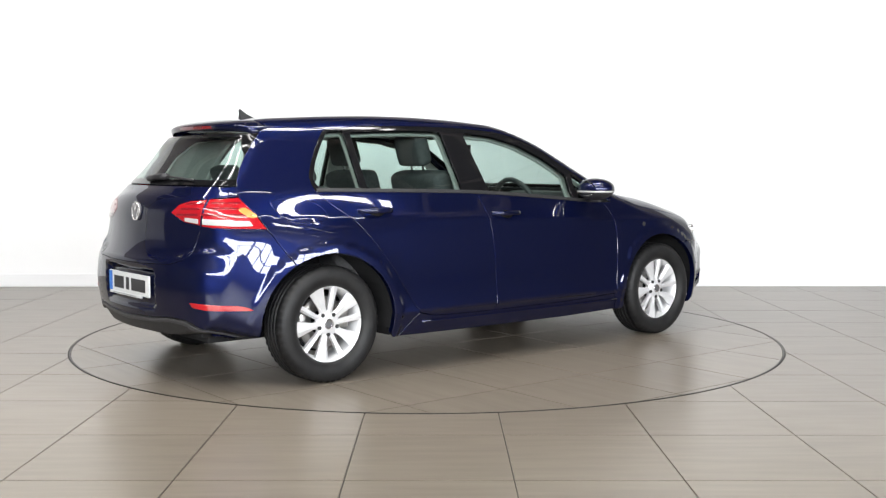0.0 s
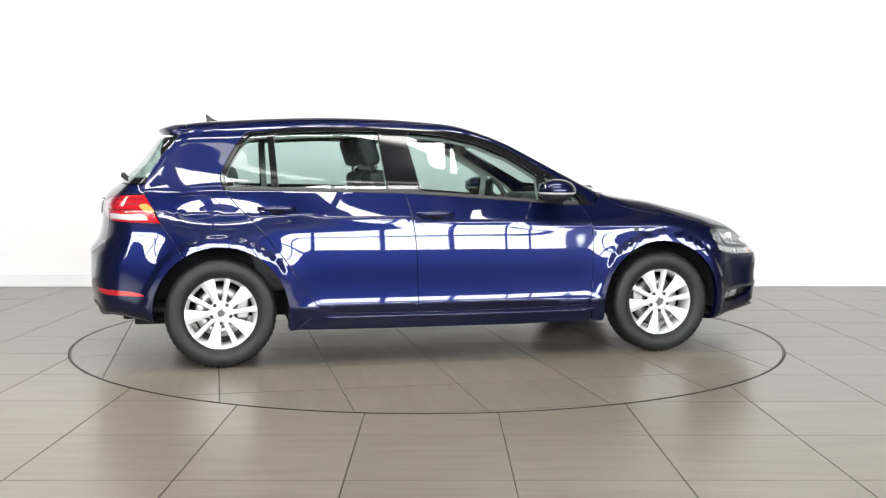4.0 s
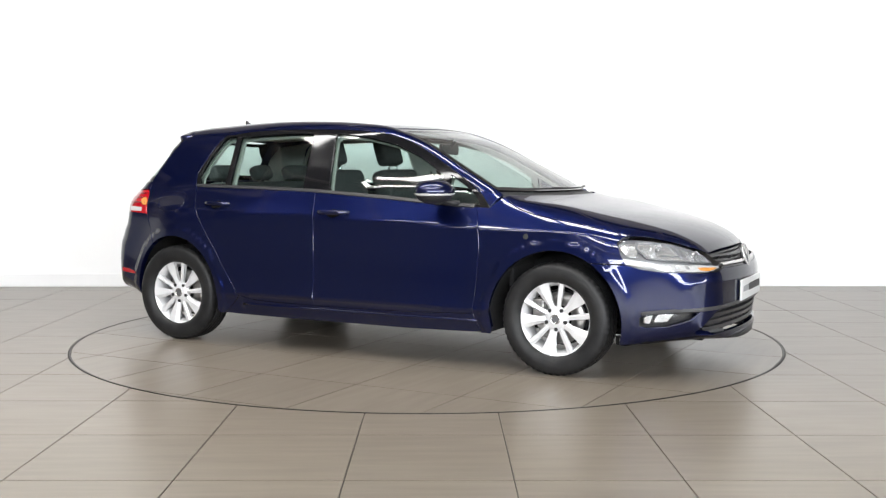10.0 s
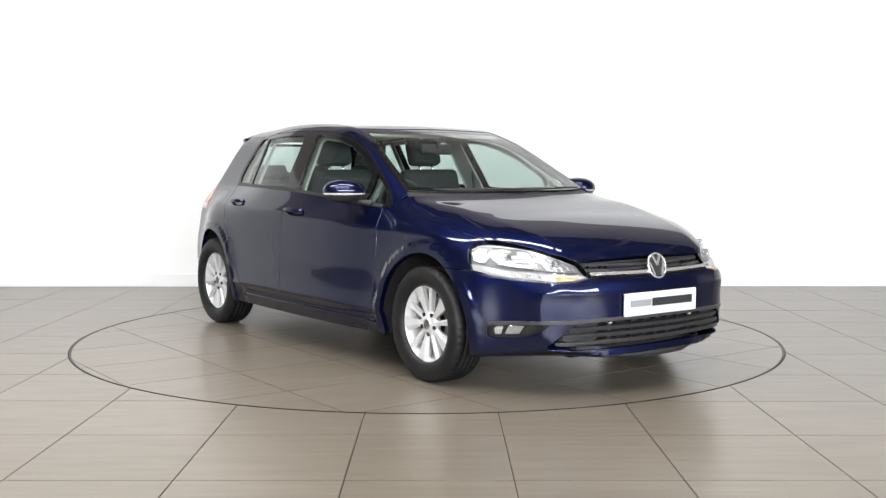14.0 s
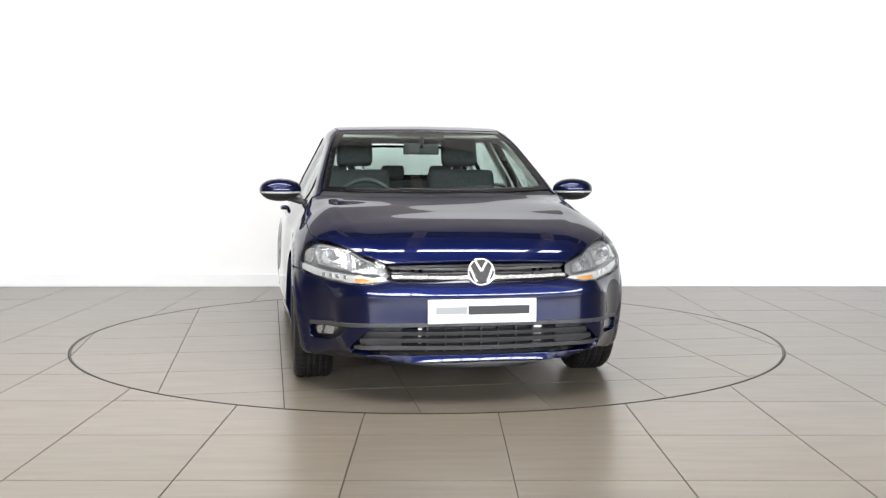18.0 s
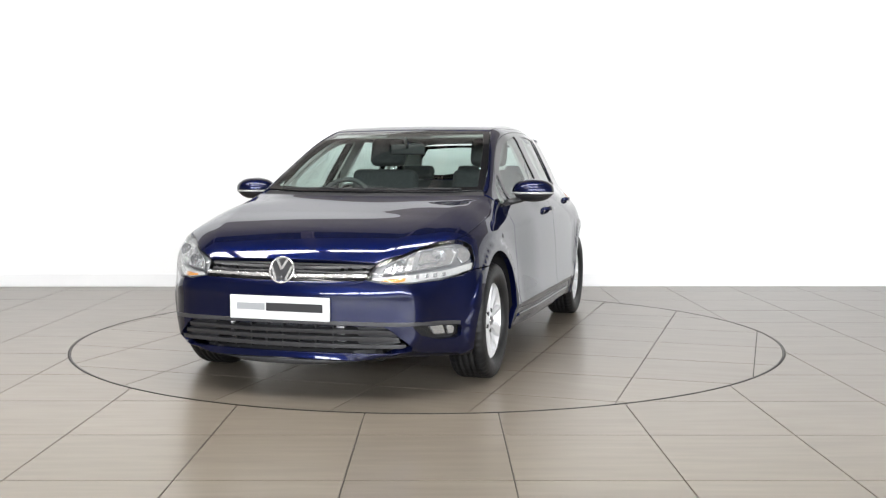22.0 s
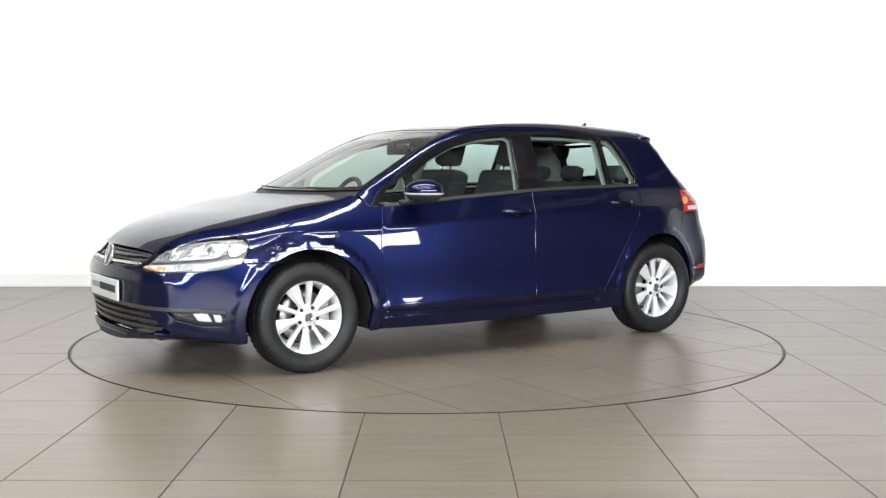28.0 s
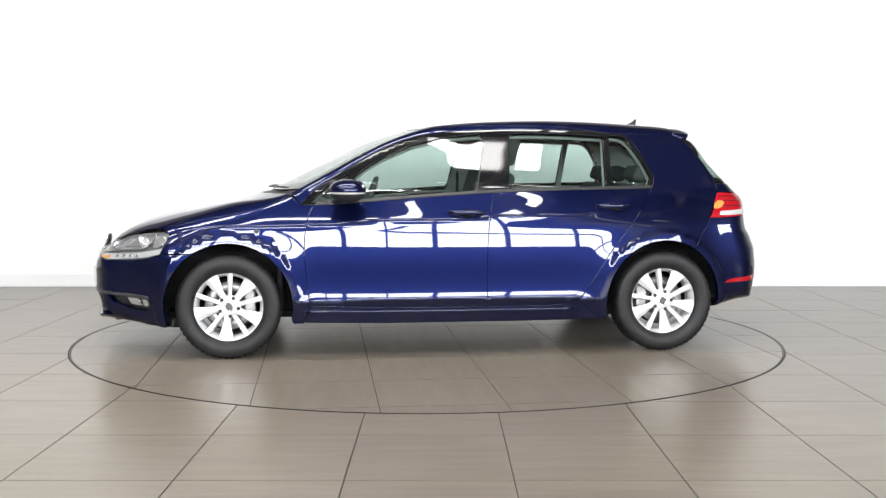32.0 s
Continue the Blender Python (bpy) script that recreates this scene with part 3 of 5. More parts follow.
def slab(name, uv, faces, mat, depth=.008):
    """A thin flat piece with its top at 0 and upright sides."""
    n = len(uv)
    V = [(x, y, 0) for x, y in uv] + [(x, y, -depth) for x, y in uv]
    out, seen = [], set()
    for f in faces:
        a, b, c = [uv[i] for i in f]
        if (b[0] - a[0]) * (c[1] - a[1]) - (b[1] - a[1]) * (c[0] - a[0]) < 0:
            f = f[::-1]
        out.append(tuple(f))
        seen |= {(f[0], f[1]), (f[1], f[2]), (f[2], f[0])}
    out += [(b, a, a + n, b + n) for a, b in seen if (b, a) not in seen]
    return mesh_of(name, V, out, mat)


def tile_square(i, j, origin, turn, size=(TILE_X, TILE_Y), joint=.0055):
    c, s = math.cos(radians(turn)), math.sin(radians(turn))
    x0, x1 = origin[0] + i * size[0] + joint / 2, origin[0] + (i + 1) * size[0] - joint / 2
    y0, y1 = origin[1] + j * size[1] + joint / 2, origin[1] + (j + 1) * size[1] - joint / 2
    return np.array([(x * c - y * s, x * s + y * c) for x, y in ((x0, y0), (x1, y0), (x1, y1), (x0, y1))])


floor = tagged(new("floor", box_mesh("floor", (X0 - .2, X1 + .2, Y0 - .2, Y1 + .2, -.2, -.0065), GROUT)), "brown-grey porcelain tiled showroom floor with dark joints", "floor", kind="structure")
turntable = tagged(new("turntable"), "flush round tiled turntable with a dark steel rim", "turntable")
t = np.linspace(0, 2 * math.pi, 241)[:-1]
ring_v = [(r * math.cos(a), r * math.sin(a), z) for a in t for r, z in ((DISC_R - .012, -.004), (DISC_R - .012, .0015), (DISC_R - .004, .0015), (DISC_R - .004, -.004))]
ring_f = [(4 * i + k, 4 * ((i + 1) % 240) + k, 4 * ((i + 1) % 240) + (k + 1) % 4, 4 * i + (k + 1) % 4) for i in range(240) for k in range(4)]
part("rim", mesh_of("rim", ring_v, ring_f, RING), RING, turntable, "thin dark steel rim")
disc_bm = bmesh.new()
bmesh.ops.create_circle(disc_bm, cap_ends=True, segments=160, radius=DISC_R - .006)
bmesh.ops.translate(disc_bm, vec=(0, 0, -.0055), verts=disc_bm.verts)
part("bed", disc_bm, GROUT, turntable)


def floor_tiles():
    rest_v, rest_f = [], []
    shared = None
    for i in range(-18, 23):
        for j in range(-17, 11):
            sq = tile_square(i, j, TILE_AT, TILE_TURN)
            d = np.hypot(*sq.T)
            if d.max() < DISC_R or sq[:, 1].max() > Y1 + .6 or sq[:, 0].max() > X1 + .2 or sq[:, 0].min() < X0 - .6:
                continue
            cen = sq.mean(0)
            if abs(sq[:, 1]).max() > 0 and sq[:, 1].max() > Y1:
                sq[:, 1] = np.minimum(sq[:, 1], Y1 - .003)
            near = -5.2 < cen[1] and abs(cen[0]) < 1.2 + (cen[1] + 7.0) * .46
            piece = cut_tile(sq, DISC_R + .004, False)
            if piece is None:
                continue
            if near:
                uv = piece[0] - cen
                o = part("tile", slab("tile", uv, piece[1], TILE), TILE, floor)
                o.location = (cen[0], cen[1], 0)
            else:
                o = len(rest_v)
                rest_v += [(x, y, 0) for x, y in piece[0]]
                for f in piece[1]:
                    a, b, c = [piece[0][k] for k in f]
                    f = f if (b[0] - a[0]) * (c[1] - a[1]) - (b[1] - a[1]) * (c[0] - a[0]) > 0 else f[::-1]
                    rest_f.append([k + o for k in f])
    tagged(part("far_tiles", mesh_of("far_tiles", rest_v, rest_f, TILE), TILE, floor), kind="stuff")
    for i in range(-5, 6):
        for j in range(-5, 6):
            sq = tile_square(i, j, (.251, .165), 1.9, (.617, .606))
            piece = cut_tile(sq, DISC_R - .016, True)
            if piece is None:
                continue
            cen = sq.mean(0)
            o = part("tile", slab("tile", piece[0] - cen, piece[1], TILE), TILE, turntable)
            o.location = (cen[0], cen[1], 0)


# ---- the car ----
car = tagged(new("car"), "dark navy metallic five-door hatchback with silver alloy wheels, on a turntable", "car")
SIDE_VIEW, TOP_VIEW, WIND_VIEW = Flat((0, -1, -.35)), Flat((-.15, 0, -1), (1, 0, 0)), Flat((-.65, 0, -.75))
NOSE_VIEW, TAIL_VIEW = Round(1.15, 1), Round(-1.15, -1)
LAMP_VIEW = Flat((-.70, -.52, -.48))

# shut lines on the left flank
door_front = SIDE(spline([(.812, .897), (.838, .85), (.856, .784), (.868, .697), (.860, .50), (.840, .31)], .03))
door_low_f = SIDE(spline([(.840, .31), (.41, .297), (-.11, .293), (-.207, .293)], .04))
door_low_r = SIDE(spline([(-.207, .293), (-.5, .296), (-.66, .302), (-.765, .325)], .04))
door_split = SIDE(spline([(-.26, .972), (-.223, .783), (-.211, .642), (-.206, .45), (-.207, .293)], .03))
door_rear = SIDE(spline([(-.765, .325), (-.851, .444), (-.957, .605), (-1.069, .745), (-1.15, .842), (-1.22, .91), (-1.284, .993)], .03))
BELT = [(.895, .897), (.716, .900), (.536, .914), (.266, .936), (.085, .949), (-.267, .972), (-.576, .981), (-.948, .988), (-1.284, .993)]
belt = lambda a, b: SIDE([(x, float(np.interp(-x, [-p[0] for p in BELT], [p[1] for p in BELT]))) for x in np.linspace(a, b, 16)])
DLO_TOP = [(.895, .897), (.812, .978), (.685, 1.063), (.54, 1.150), (.394, 1.232), (.266, 1.285), (.08, 1.328), (-.227, 1.352), (-.6, 1.357), (-.98, 1.347),
           (-1.11, 1.337), (-1.153, 1.316), (-1.203, 1.255), (-1.263, 1.155), (-1.302, 1.062), (-1.284, .993)]
dlo_top = SIDE(spline(DLO_TOP, .03))
roof_side = ABOVE(spline([(.155, .520), (-.1, .545), (-.6, .545), (-1.1, .515), (-1.47, .465)], .04))
screen_side = ABOVE(spline([(.90, .672), (.70, .645), (.42, .585), (.155, .520)], .03))
hatch_side = SIDE(spline([(-1.525, 1.303), (-1.59, 1.232), (-1.665, 1.135), (-1.715, 1.03), (-1.72, .965)], .03))
hood_side = ABOVE(spline([(.955, .712), (1.07, .762), (1.264, .782), (1.50, .778), (1.62, .765), (1.70, .738)], .03))
lamp_top = np.vstack([ABOVE(spline([(1.70, .738), (1.76, .690), (1.858, .620), (1.955, .548)], .03)), FRONT([(.485, .681), (.442, .662)])])
lamp_back = SIDE(spline([(1.645, .730), (1.665, .68), (1.70, .615)], .02))
lamp_low = np.vstack([SIDE([(1.70, .615), (1.77, .590)]), FRONT([(.72, .575), (.61, .570), (.51, .572), (.416, .590)])])
lamp_outer = np.vstack([lamp_top[:1], SIDE([(1.668, .755), (1.645, .730)])])
tail_front = SIDE([(-1.72, .965), (-1.675, .895), (-1.630, .808)])
tail_low = np.vstack([SIDE([(-1.630, .808), (-1.74, .812)]), REAR([(.65, .818), (.588, .825)])])
fender_arch, quarter_arch = arch(WHEEL_X, 57, 192), arch(-WHEEL_X, -12, 122)
join = lambda *c: np.vstack([np.asarray(a) for a in c])

pair("front_door", panel(SIDE_VIEW, join(belt(.812, -.26), door_split[1:], door_low_f[::-1][1:], door_front[::-1][1:-1])), PAINT, car)
pair("rear_door", panel(SIDE_VIEW, join(belt(-.26, -1.284), door_rear[::-1][1:], door_low_r[::-1][1:], door_split[::-1][1:-1])), PAINT, car)
pair("front_wing", panel(SIDE_VIEW, join(hood_side, lamp_outer[1:], lamp_back[1:], fender_arch, SIDE([(.935, .2), (.875, .2)]), door_front[::-1], SIDE([(.895, .897)])), fold=.03), PAINT, car)
side_loop_ = join(SIDE([(.895, .897)]), ABOVE([(.945, .690)]), screen_side, roof_side[1:], hatch_side, tail_front[1:], quarter_arch[::-1],
                  SIDE([(-.93, .2), (-.90, .2)]), door_rear, dlo_top[::-1][1:-1])
skin_part("body_side", panel(SIDE_VIEW, side_loop_, fold=.03), PAINT, car)
flap = SIDE(spline([(-1.562, .938), (-1.46, .958), (-1.372, .953), (-1.302, .911), (-1.298, .862), (-1.355, .841), (-1.469, .835), (-1.535, .867)], .02, True))
skin_part("body_side", mirrored(panel(SIDE_VIEW, side_loop_, [flap], fold=.03, gap=.003)), PAINT, car)
skin_part("fuel_flap", mirrored(panel(SIDE_VIEW, flap, fold=.02, gap=.0015)), PAINT, car, "navy painted fuel filler flap")
pair("sill", panel(SIDE_VIEW, join(door_front[-1:], door_low_f[1:], door_low_r[1:], SIDE([(-.895, .205), (-.4, .195), (.4, .195), (.87, .205)]))), PAINT, car)
hood_front = FRONT([(.442, .662), (.40, .665), (.32, .669), (.22, .672), (.1, .674), (0, .674)])
hood_rear = ABOVE(spline([(1.155, 0), (1.14, .25), (1.09, .45), (.955, .712)], .03))
skin_part("bonnet", panel(TOP_VIEW, both_sides(join(hood_rear, hood_side[1:], lamp_top[1:], hood_front[1:]))), PAINT, car)
roof_front, roof_rear = ABOVE(spline([(.215, 0), (.205, .25), (.155, .520)], .04)), ABOVE(spline([(-1.47, .465), (-1.5, .3), (-1.505, 0)], .04))
skin_part("roof", panel(TOP_VIEW, both_sides(join(roof_front, roof_side[1:], roof_rear[1:]))), PAINT, car)


def spoiler_mesh():
    """A blade from the roof's rear edge to the tip, with a blunt trailing edge."""
    ys = np.linspace(-.478, .478, 41)
    root = np.array([np.interp(np.abs(ys), roof_rear[::-1, 1], roof_rear[::-1, k]) for k in (0, 2)]).T
    V, F = [], []
    for y, (x0, z0) in zip(ys, root):
        e = (abs(y) / .478) ** 6
        xt, zt = -1.660 + .27 * y * y + .03 * e, 1.350 - .02 * y * y - .016 * e
        prof = [(x0 - .003, z0 - .02), (x0 - .003, z0 - .001)]
        for u in (.12, .25, .4, .55, .7, .85):
            prof.append((x0 + (xt - x0) * u, z0 + (zt - z0) * u + .010 * math.sin(math.pi * u) * (1 - e)))
        prof += [(xt + .004, zt - .001), (xt, zt - .006), (xt + .004, zt - .026), (xt + .010, zt - .034), (xt + .05, zt - .042), (x0 + .01, z0 - .05)]
        V += [(x, y, z) for x, z in prof]
    n = len(prof)
    for i in range(len(ys) - 1):
        for k in range(n):
            F.append((i * n + k, i * n + (k + 1) % n, (i + 1) * n + (k + 1) % n, (i + 1) * n + k))
    F += [tuple(range(n)), tuple((len(ys) - 1) * n + k for k in range(n))[::-1]]
    return V, F


# front bumper with its openings
GRILLE_LOW = [(0, .376), (.30, .373), (.50, .368), (.528, .356), (.618, .262), (.608, .243), (.45, .240), (.25, .241), (0, .242)]
FOG_HOLE = [(.625, .366), (.70, .362), (.775, .350), (.79, .338), (.785, .295), (.765, .283), (.70, .287), (.655, .318)]
low_grille, fog_hole = both_sides(FRONT(GRILLE_LOW)), FRONT(FOG_HOLE)
nose_top = FRONT([(.416, .590), (.40, .586), (.3, .584), (.15, .583), (0, .582)])
bumper_arch = arch(WHEEL_X, -22, 57)[::-1]
bumper_low = join(FRONT([(0, .212), (.3, .206), (.55, .193)]), FRONT([(.70, .188)]), SIDE([(1.85, .186), (1.75, .180)]))
front_bumper = skin_part("front_bumper", panel(NOSE_VIEW, both_sides(join(bumper_low, bumper_arch[::-1], lamp_back[-1:], lamp_low[1:], nose_top[1:])),
                                               [low_grille, fog_hole, fog_hole * (1, -1, 1)], fold=.03), PAINT, car)
lip = join(FRONT([(0, .210), (.3, .204), (.55, .191), (.70, .186)]), SIDE([(1.85, .184), (1.80, .168)]), FRONT([(.70, .166), (.5, .168), (.3, .174), (0, .178)]))
skin_part("chin_spoiler", panel(NOSE_VIEW, both_sides(lip), fold=.05, lift=-.004), BLACK, car, "black plastic chin spoiler")

# rear bumper, tailgate
gate_low = REAR([(.578, .80), (.566, .70), (.53, .655), (.44, .630), (.2, .622), (0, .62)])
gate_top = REAR([(0, 1.022), (.2, 1.022), (.4, 1.021), (.6, 1.02)])
lamp_in_rear = REAR([(.352, .886), (.40, .930), (.47, .950), (.556, .957), (.576, .828), (.46, .842)])
skin_part("tailgate", panel(TAIL_VIEW, both_sides(join(gate_top, SIDE([(-1.715, 1.02), (-1.722, .970)]), REAR([(.565, .962)]), gate_low)), [lamp_in_rear, lamp_in_rear * (1, -1, 1)]), PAINT, car)
tail_arch = arch(-WHEEL_X, 122, 196)
rear_low = join(SIDE([(-1.70, .245), (-1.82, .25)]), REAR([(.66, .262), (.63, .32), (.56, .352), (.44, .360), (.3, .350), (0, .338)]))
rear_bumper = skin_part("rear_bumper", panel(TAIL_VIEW, both_sides(join(gate_low[1:][::-1], REAR([(.583, .818)]), tail_low[::-1], tail_arch, rear_low)), fold=.03), PAINT, car)
diffuser = join(REAR([(0, .336), (.3, .348), (.44, .358), (.56, .350), (.63, .318), (.66, .26)]), REAR([(.6, .245), (.4, .255), (.2, .258), (0, .258)]))
skin_part("rear_valance", panel(TAIL_VIEW, both_sides(diffuser), lift=-.012, fold=.05), BLACK, car, "black plastic rear valance")
trim_edge = [(0, .330), (.3, .342), (.42, .352), (.54, .345), (.61, .314), (.645, .26)]
skin_part("valance_trim", panel(TAIL_VIEW, both_sides(join(REAR(trim_edge), REAR([(y * .985, z - .016) for y, z in trim_edge])[::-1])), gap=0, lift=.002, fold=.015), TRIM_DARK, car, "grey plastic trim line round the valance")

# glazing
FRONT_GLASS = [(.56, .932), (.30, .952), (0, .972), (-.150, .982), (-.168, 1.0), (-.222, 1.30), (-.2, 1.325), (0, 1.303), (.21, 1.256), (.39, 1.180), (.5, 1.115), (.562, 1.070)]
VENT_GLASS = [(.612, .927), (.830, .913), (.785, .965), (.70, 1.025), (.612, 1.078)]
REAR_GLASS = [(-.362, .992), (-.6, .998), (-.955, 1.005), (-.978, 1.014), (-.994, 1.313), (-.6, 1.330), (-.40, 1.328), (-.388, 1.31)]
QUARTER_GLASS = [(-1.018, 1.010), (-1.258, 1.012), (-1.280, 1.06), (-1.238, 1.155), (-1.183, 1.243), (-1.135, 1.306), (-1.105, 1.318), (-1.034, 1.322)]
panes = [SIDE(g) for g in (FRONT_GLASS, VENT_GLASS, REAR_GLASS, QUARTER_GLASS)]
pair("window_surround", panel(SIDE_VIEW, join(belt(.895, -1.284), dlo_top[::-1][1:-1]), panes, lift=-.002, fold=.02), GLOSS_BLACK, car, "gloss black window surround and pillars")
for name, g in zip(("front_door_window", "front_vent_window", "rear_door_window", "rear_quarter_window"), panes):
    pair(name, panel(SIDE_VIEW, g, gap=-.003, lift=-.008, fold=.004, step=.05), GLASS, car, "faintly green-tinted window glass")
screen_low = ABOVE(spline([(1.085, 0), (1.07, .2), (1.02, .42), (.90, .672)], .03))
screen_edge = both_sides(join(screen_low, screen_side[1:], roof_front[::-1][1:]))
screen_hole = both_sides(join(ABOVE(spline([(1.035, 0), (1.02, .2), (.97, .42), (.875, .632)], .03)), ABOVE(spline([(.70, .600), (.42, .545), (.215, .49)], .03)), ABOVE([(.262, .25), (.27, 0)])))
skin_part("windscreen_band", panel(WIND_VIEW, screen_edge, [screen_hole], lift=-.003, fold=.01), GLOSS_BLACK, car, "black windscreen border")
skin_part("windscreen", panel(WIND_VIEW, screen_hole, gap=-.003, lift=-.004, fold=.004, step=.04), SCREEN_GLASS, car, "clear windscreen glass")
cowl = both_sides(join(ABOVE(spline([(1.145, 0), (1.13, .25), (1.08, .45), (.95, .70)], .03)), screen_low[::-1]))
skin_part("cowl", panel(TOP_VIEW, cowl, lift=-.012, fold=.02), BLACK, car, "black plastic cowl below the windscreen")
rear_edge = both_sides(join(REAR([(0, 1.028), (.3, 1.028), (.6, 1.026)]), hatch_side[::-1][1:], REAR([(.46, 1.295), (.25, 1.3), (0, 1.302)])))
rear_hole = both_sides(join(REAR([(0, 1.06), (.3, 1.06), (.56, 1.056)]), REAR([(.585, 1.075), (.50, 1.22), (.455, 1.275), (.25, 1.285), (0, 1.287)])))
skin_part("rear_window_band", panel(TAIL_VIEW, rear_edge, [rear_hole], lift=-.003, fold=.012), GLOSS_BLACK, car, "gloss black rear window border")
skin_part("rear_window", panel(TAIL_VIEW, rear_hole, gap=-.003, lift=-.004, fold=.004, step=.04), GLASS, car, "faintly green-tinted rear window")

part("spoiler", fixed("spoiler", spoiler_mesh(), PAINT, True), PAINT, car)

# lamps
lamp_loop = join(lamp_top, lamp_low[::-1], lamp_back[::-1][1:], lamp_outer[::-1][1:-1])
for s in (1, -1):
    m = panel(LAMP_VIEW, lamp_loop, lift=-.001, fold=.012)
    hl = skin_part("headlight", m if s > 0 else mirrored(m), LENS, car, "clear headlight with bright reflectors")
    bk = panel(LAMP_VIEW, lamp_loop, lift=-.030, fold=-.028, gap=.002)
    skin_part("bowl", bk if s > 0 else mirrored(bk), LAMP_GREY, hl)
m = panel(TAIL_VIEW, lamp_in_rear, lift=0, fold=.02)
tl_in = pair("tail_light_inner", m, RED, car, "red rear light on the tailgate")
m = panel(TAIL_VIEW, join(REAR([(.565, .959)]), tail_front, tail_low[1:]), lift=.001, fold=.02)
tl_out = pair("tail_light", m, RED, car, "red rear light with an amber and a white band")



# ---- wheels ----


def spoke(a, w_in, w_out, twist):
    """One flat blade from the hub to the rim, with a folded face."""
    sec = [(.040, w_in, .058, .030), (.085, w_in * .9, .064, .034), (.150, (w_in + w_out) / 2, .070, .036), (.205, w_out, .076, .040)]
    V, F = [], []
    for r, w, face, back in sec:
        tw = twist * (r - .04)
        for off, y in ((-w / 2, face - .012), (-w * .12 + tw * .2, face), (w / 2, face - .004), (w / 2 * .8, back), (-w / 2 * .8, back)):
            o = off + tw * .5
            V.append((r * math.cos(a) - o * math.sin(a), y, r * math.sin(a) + o * math.cos(a)))
    for i in range(3):
        for k in range(5):
            l = (k + 1) % 5
            F.append((i * 5 + k, i * 5 + l, (i + 1) * 5 + l, (i + 1) * 5 + k))
    F.append((0, 1, 2, 3, 4))
    return V, F


def disc_solid(r, y0, y1, segs=24, cx=0.0, cz=0.0):
    V = [(cx + r * math.cos(2 * math.pi * i / segs), y, cz + r * math.sin(2 * math.pi * i / segs)) for y in (y0, y1) for i in range(segs)]
    F = [(i, (i + 1) % segs, segs + (i + 1) % segs, segs + i) for i in range(segs)] + [tuple(range(segs)), tuple(range(segs, 2 * segs))[::-1]]
    return V, F


def wider(vf, k=1.05):
    return [(v[0] * k, v[1], v[2] * k) for v in vf[0]], vf[1]


def tyre_mesh():
    prof = [(.200, -.080), (.214, -.092), (.230, -.099), (.250, -.103), (.278, -.100), (.292, -.094), (.300, -.085), (.3055, -.076), (.307, -.066)]
    tread = []
    for k, y in enumerate((-.056, -.026, .006, .036)):
        tread += [(.3075, y), (.300, y + .001), (.300, y + .008), (.3078, y + .009)]
    back = [(r, -y) for r, y in prof[::-1]]
    whole = prof + tread + back
    V, F = lathe(whole, 156)
    n = len(whole)
    out = []
    for i, (x, y, z) in enumerate(V):
        seg, k = divmod(i, n)
        shoulder = k in (6, 7, 8, n - 7, n - 8, n - 9)
        cut = .993 - (.012 if shoulder else 0) if seg % 3 == 0 and (shoulder or 9 <= k < n - 9) else 1.0
        wall = 1.0 + (.0035 if (k in (3, n - 4)) else 0) * math.sin(seg * .9)
        out.append((x * cut * wall, y, z * cut * wall))
    return out, F


TYRE = fixed("tyre", tyre_mesh(), RUBBER, True)
RIM = fixed("wheel", wider(lathe([(.186, -.085), (.204, -.088), (.206, -.078), (.190, -.070), (.176, -.03), (.178, .03), (.190, .060), (.200, .070), (.211, .083), (.213, .088), (.206, .090), (.196, .078), (.184, .066), (.170, .03), (.168, -.03), (.182, -.072)], 72)), SILVER, True)
WIDE = [fixed("spoke", wider(spoke(radians(70 + 72 * k), .040, .094, -.12)), SILVER) for k in range(5)]
THIN = [fixed("spoke", wider(spoke(radians(103 + 72 * k), .026, .032, -.08)), SILVER) for k in range(5)]
HUB = fixed("hub", lathe([(.001, .066), (.030, .066), (.046, .062), (.068, .056), (.070, .04), (.060, .02), (.001, .02)], 40), SILVER, True)
CAP = fixed("centre_cap", lathe([(.001, .070), (.020, .070), (.0205, .0715), (.027, .0715), (.0285, .069), (.0285, .062), (.001, .062)], 32), CHROME, True)
CAP_FIELD = fixed("cap_field", disc_solid(.0198, .070, .0706, 24), GREY_PLASTIC)
BOLTS = []
for k in range(5):
    a = radians(54 + 72 * k)
    BOLTS.append(fixed("wheel_bolt", disc_solid(.0115, .048, .0655, 6, .056 * math.cos(a), .056 * math.sin(a)), BLACK))
BRAKE = fixed("brake_disc", lathe([(.07, .0), (.140, .0), (.142, -.004), (.142, -.020), (.14, -.024), (.07, -.024)], 48), STEEL, True)
DRUM = fixed("brake_backplate", lathe([(.001, -.03), (.150, -.03), (.155, -.045), (.001, -.045)], 32), WELL, True)


def caliper_mesh(side):
    bm = bmesh.new()
    box(bm, -.035, .035, -.05, .022, -.07, .07, .012)
    bmesh.ops.translate(bm, vec=(side * .118, 0, .03), verts=bm.verts)
    me = bpy.data.meshes.new("brake_caliper")
    bm.to_mesh(me)
    bm.free()
    me.materials.append(STEEL)
    return me


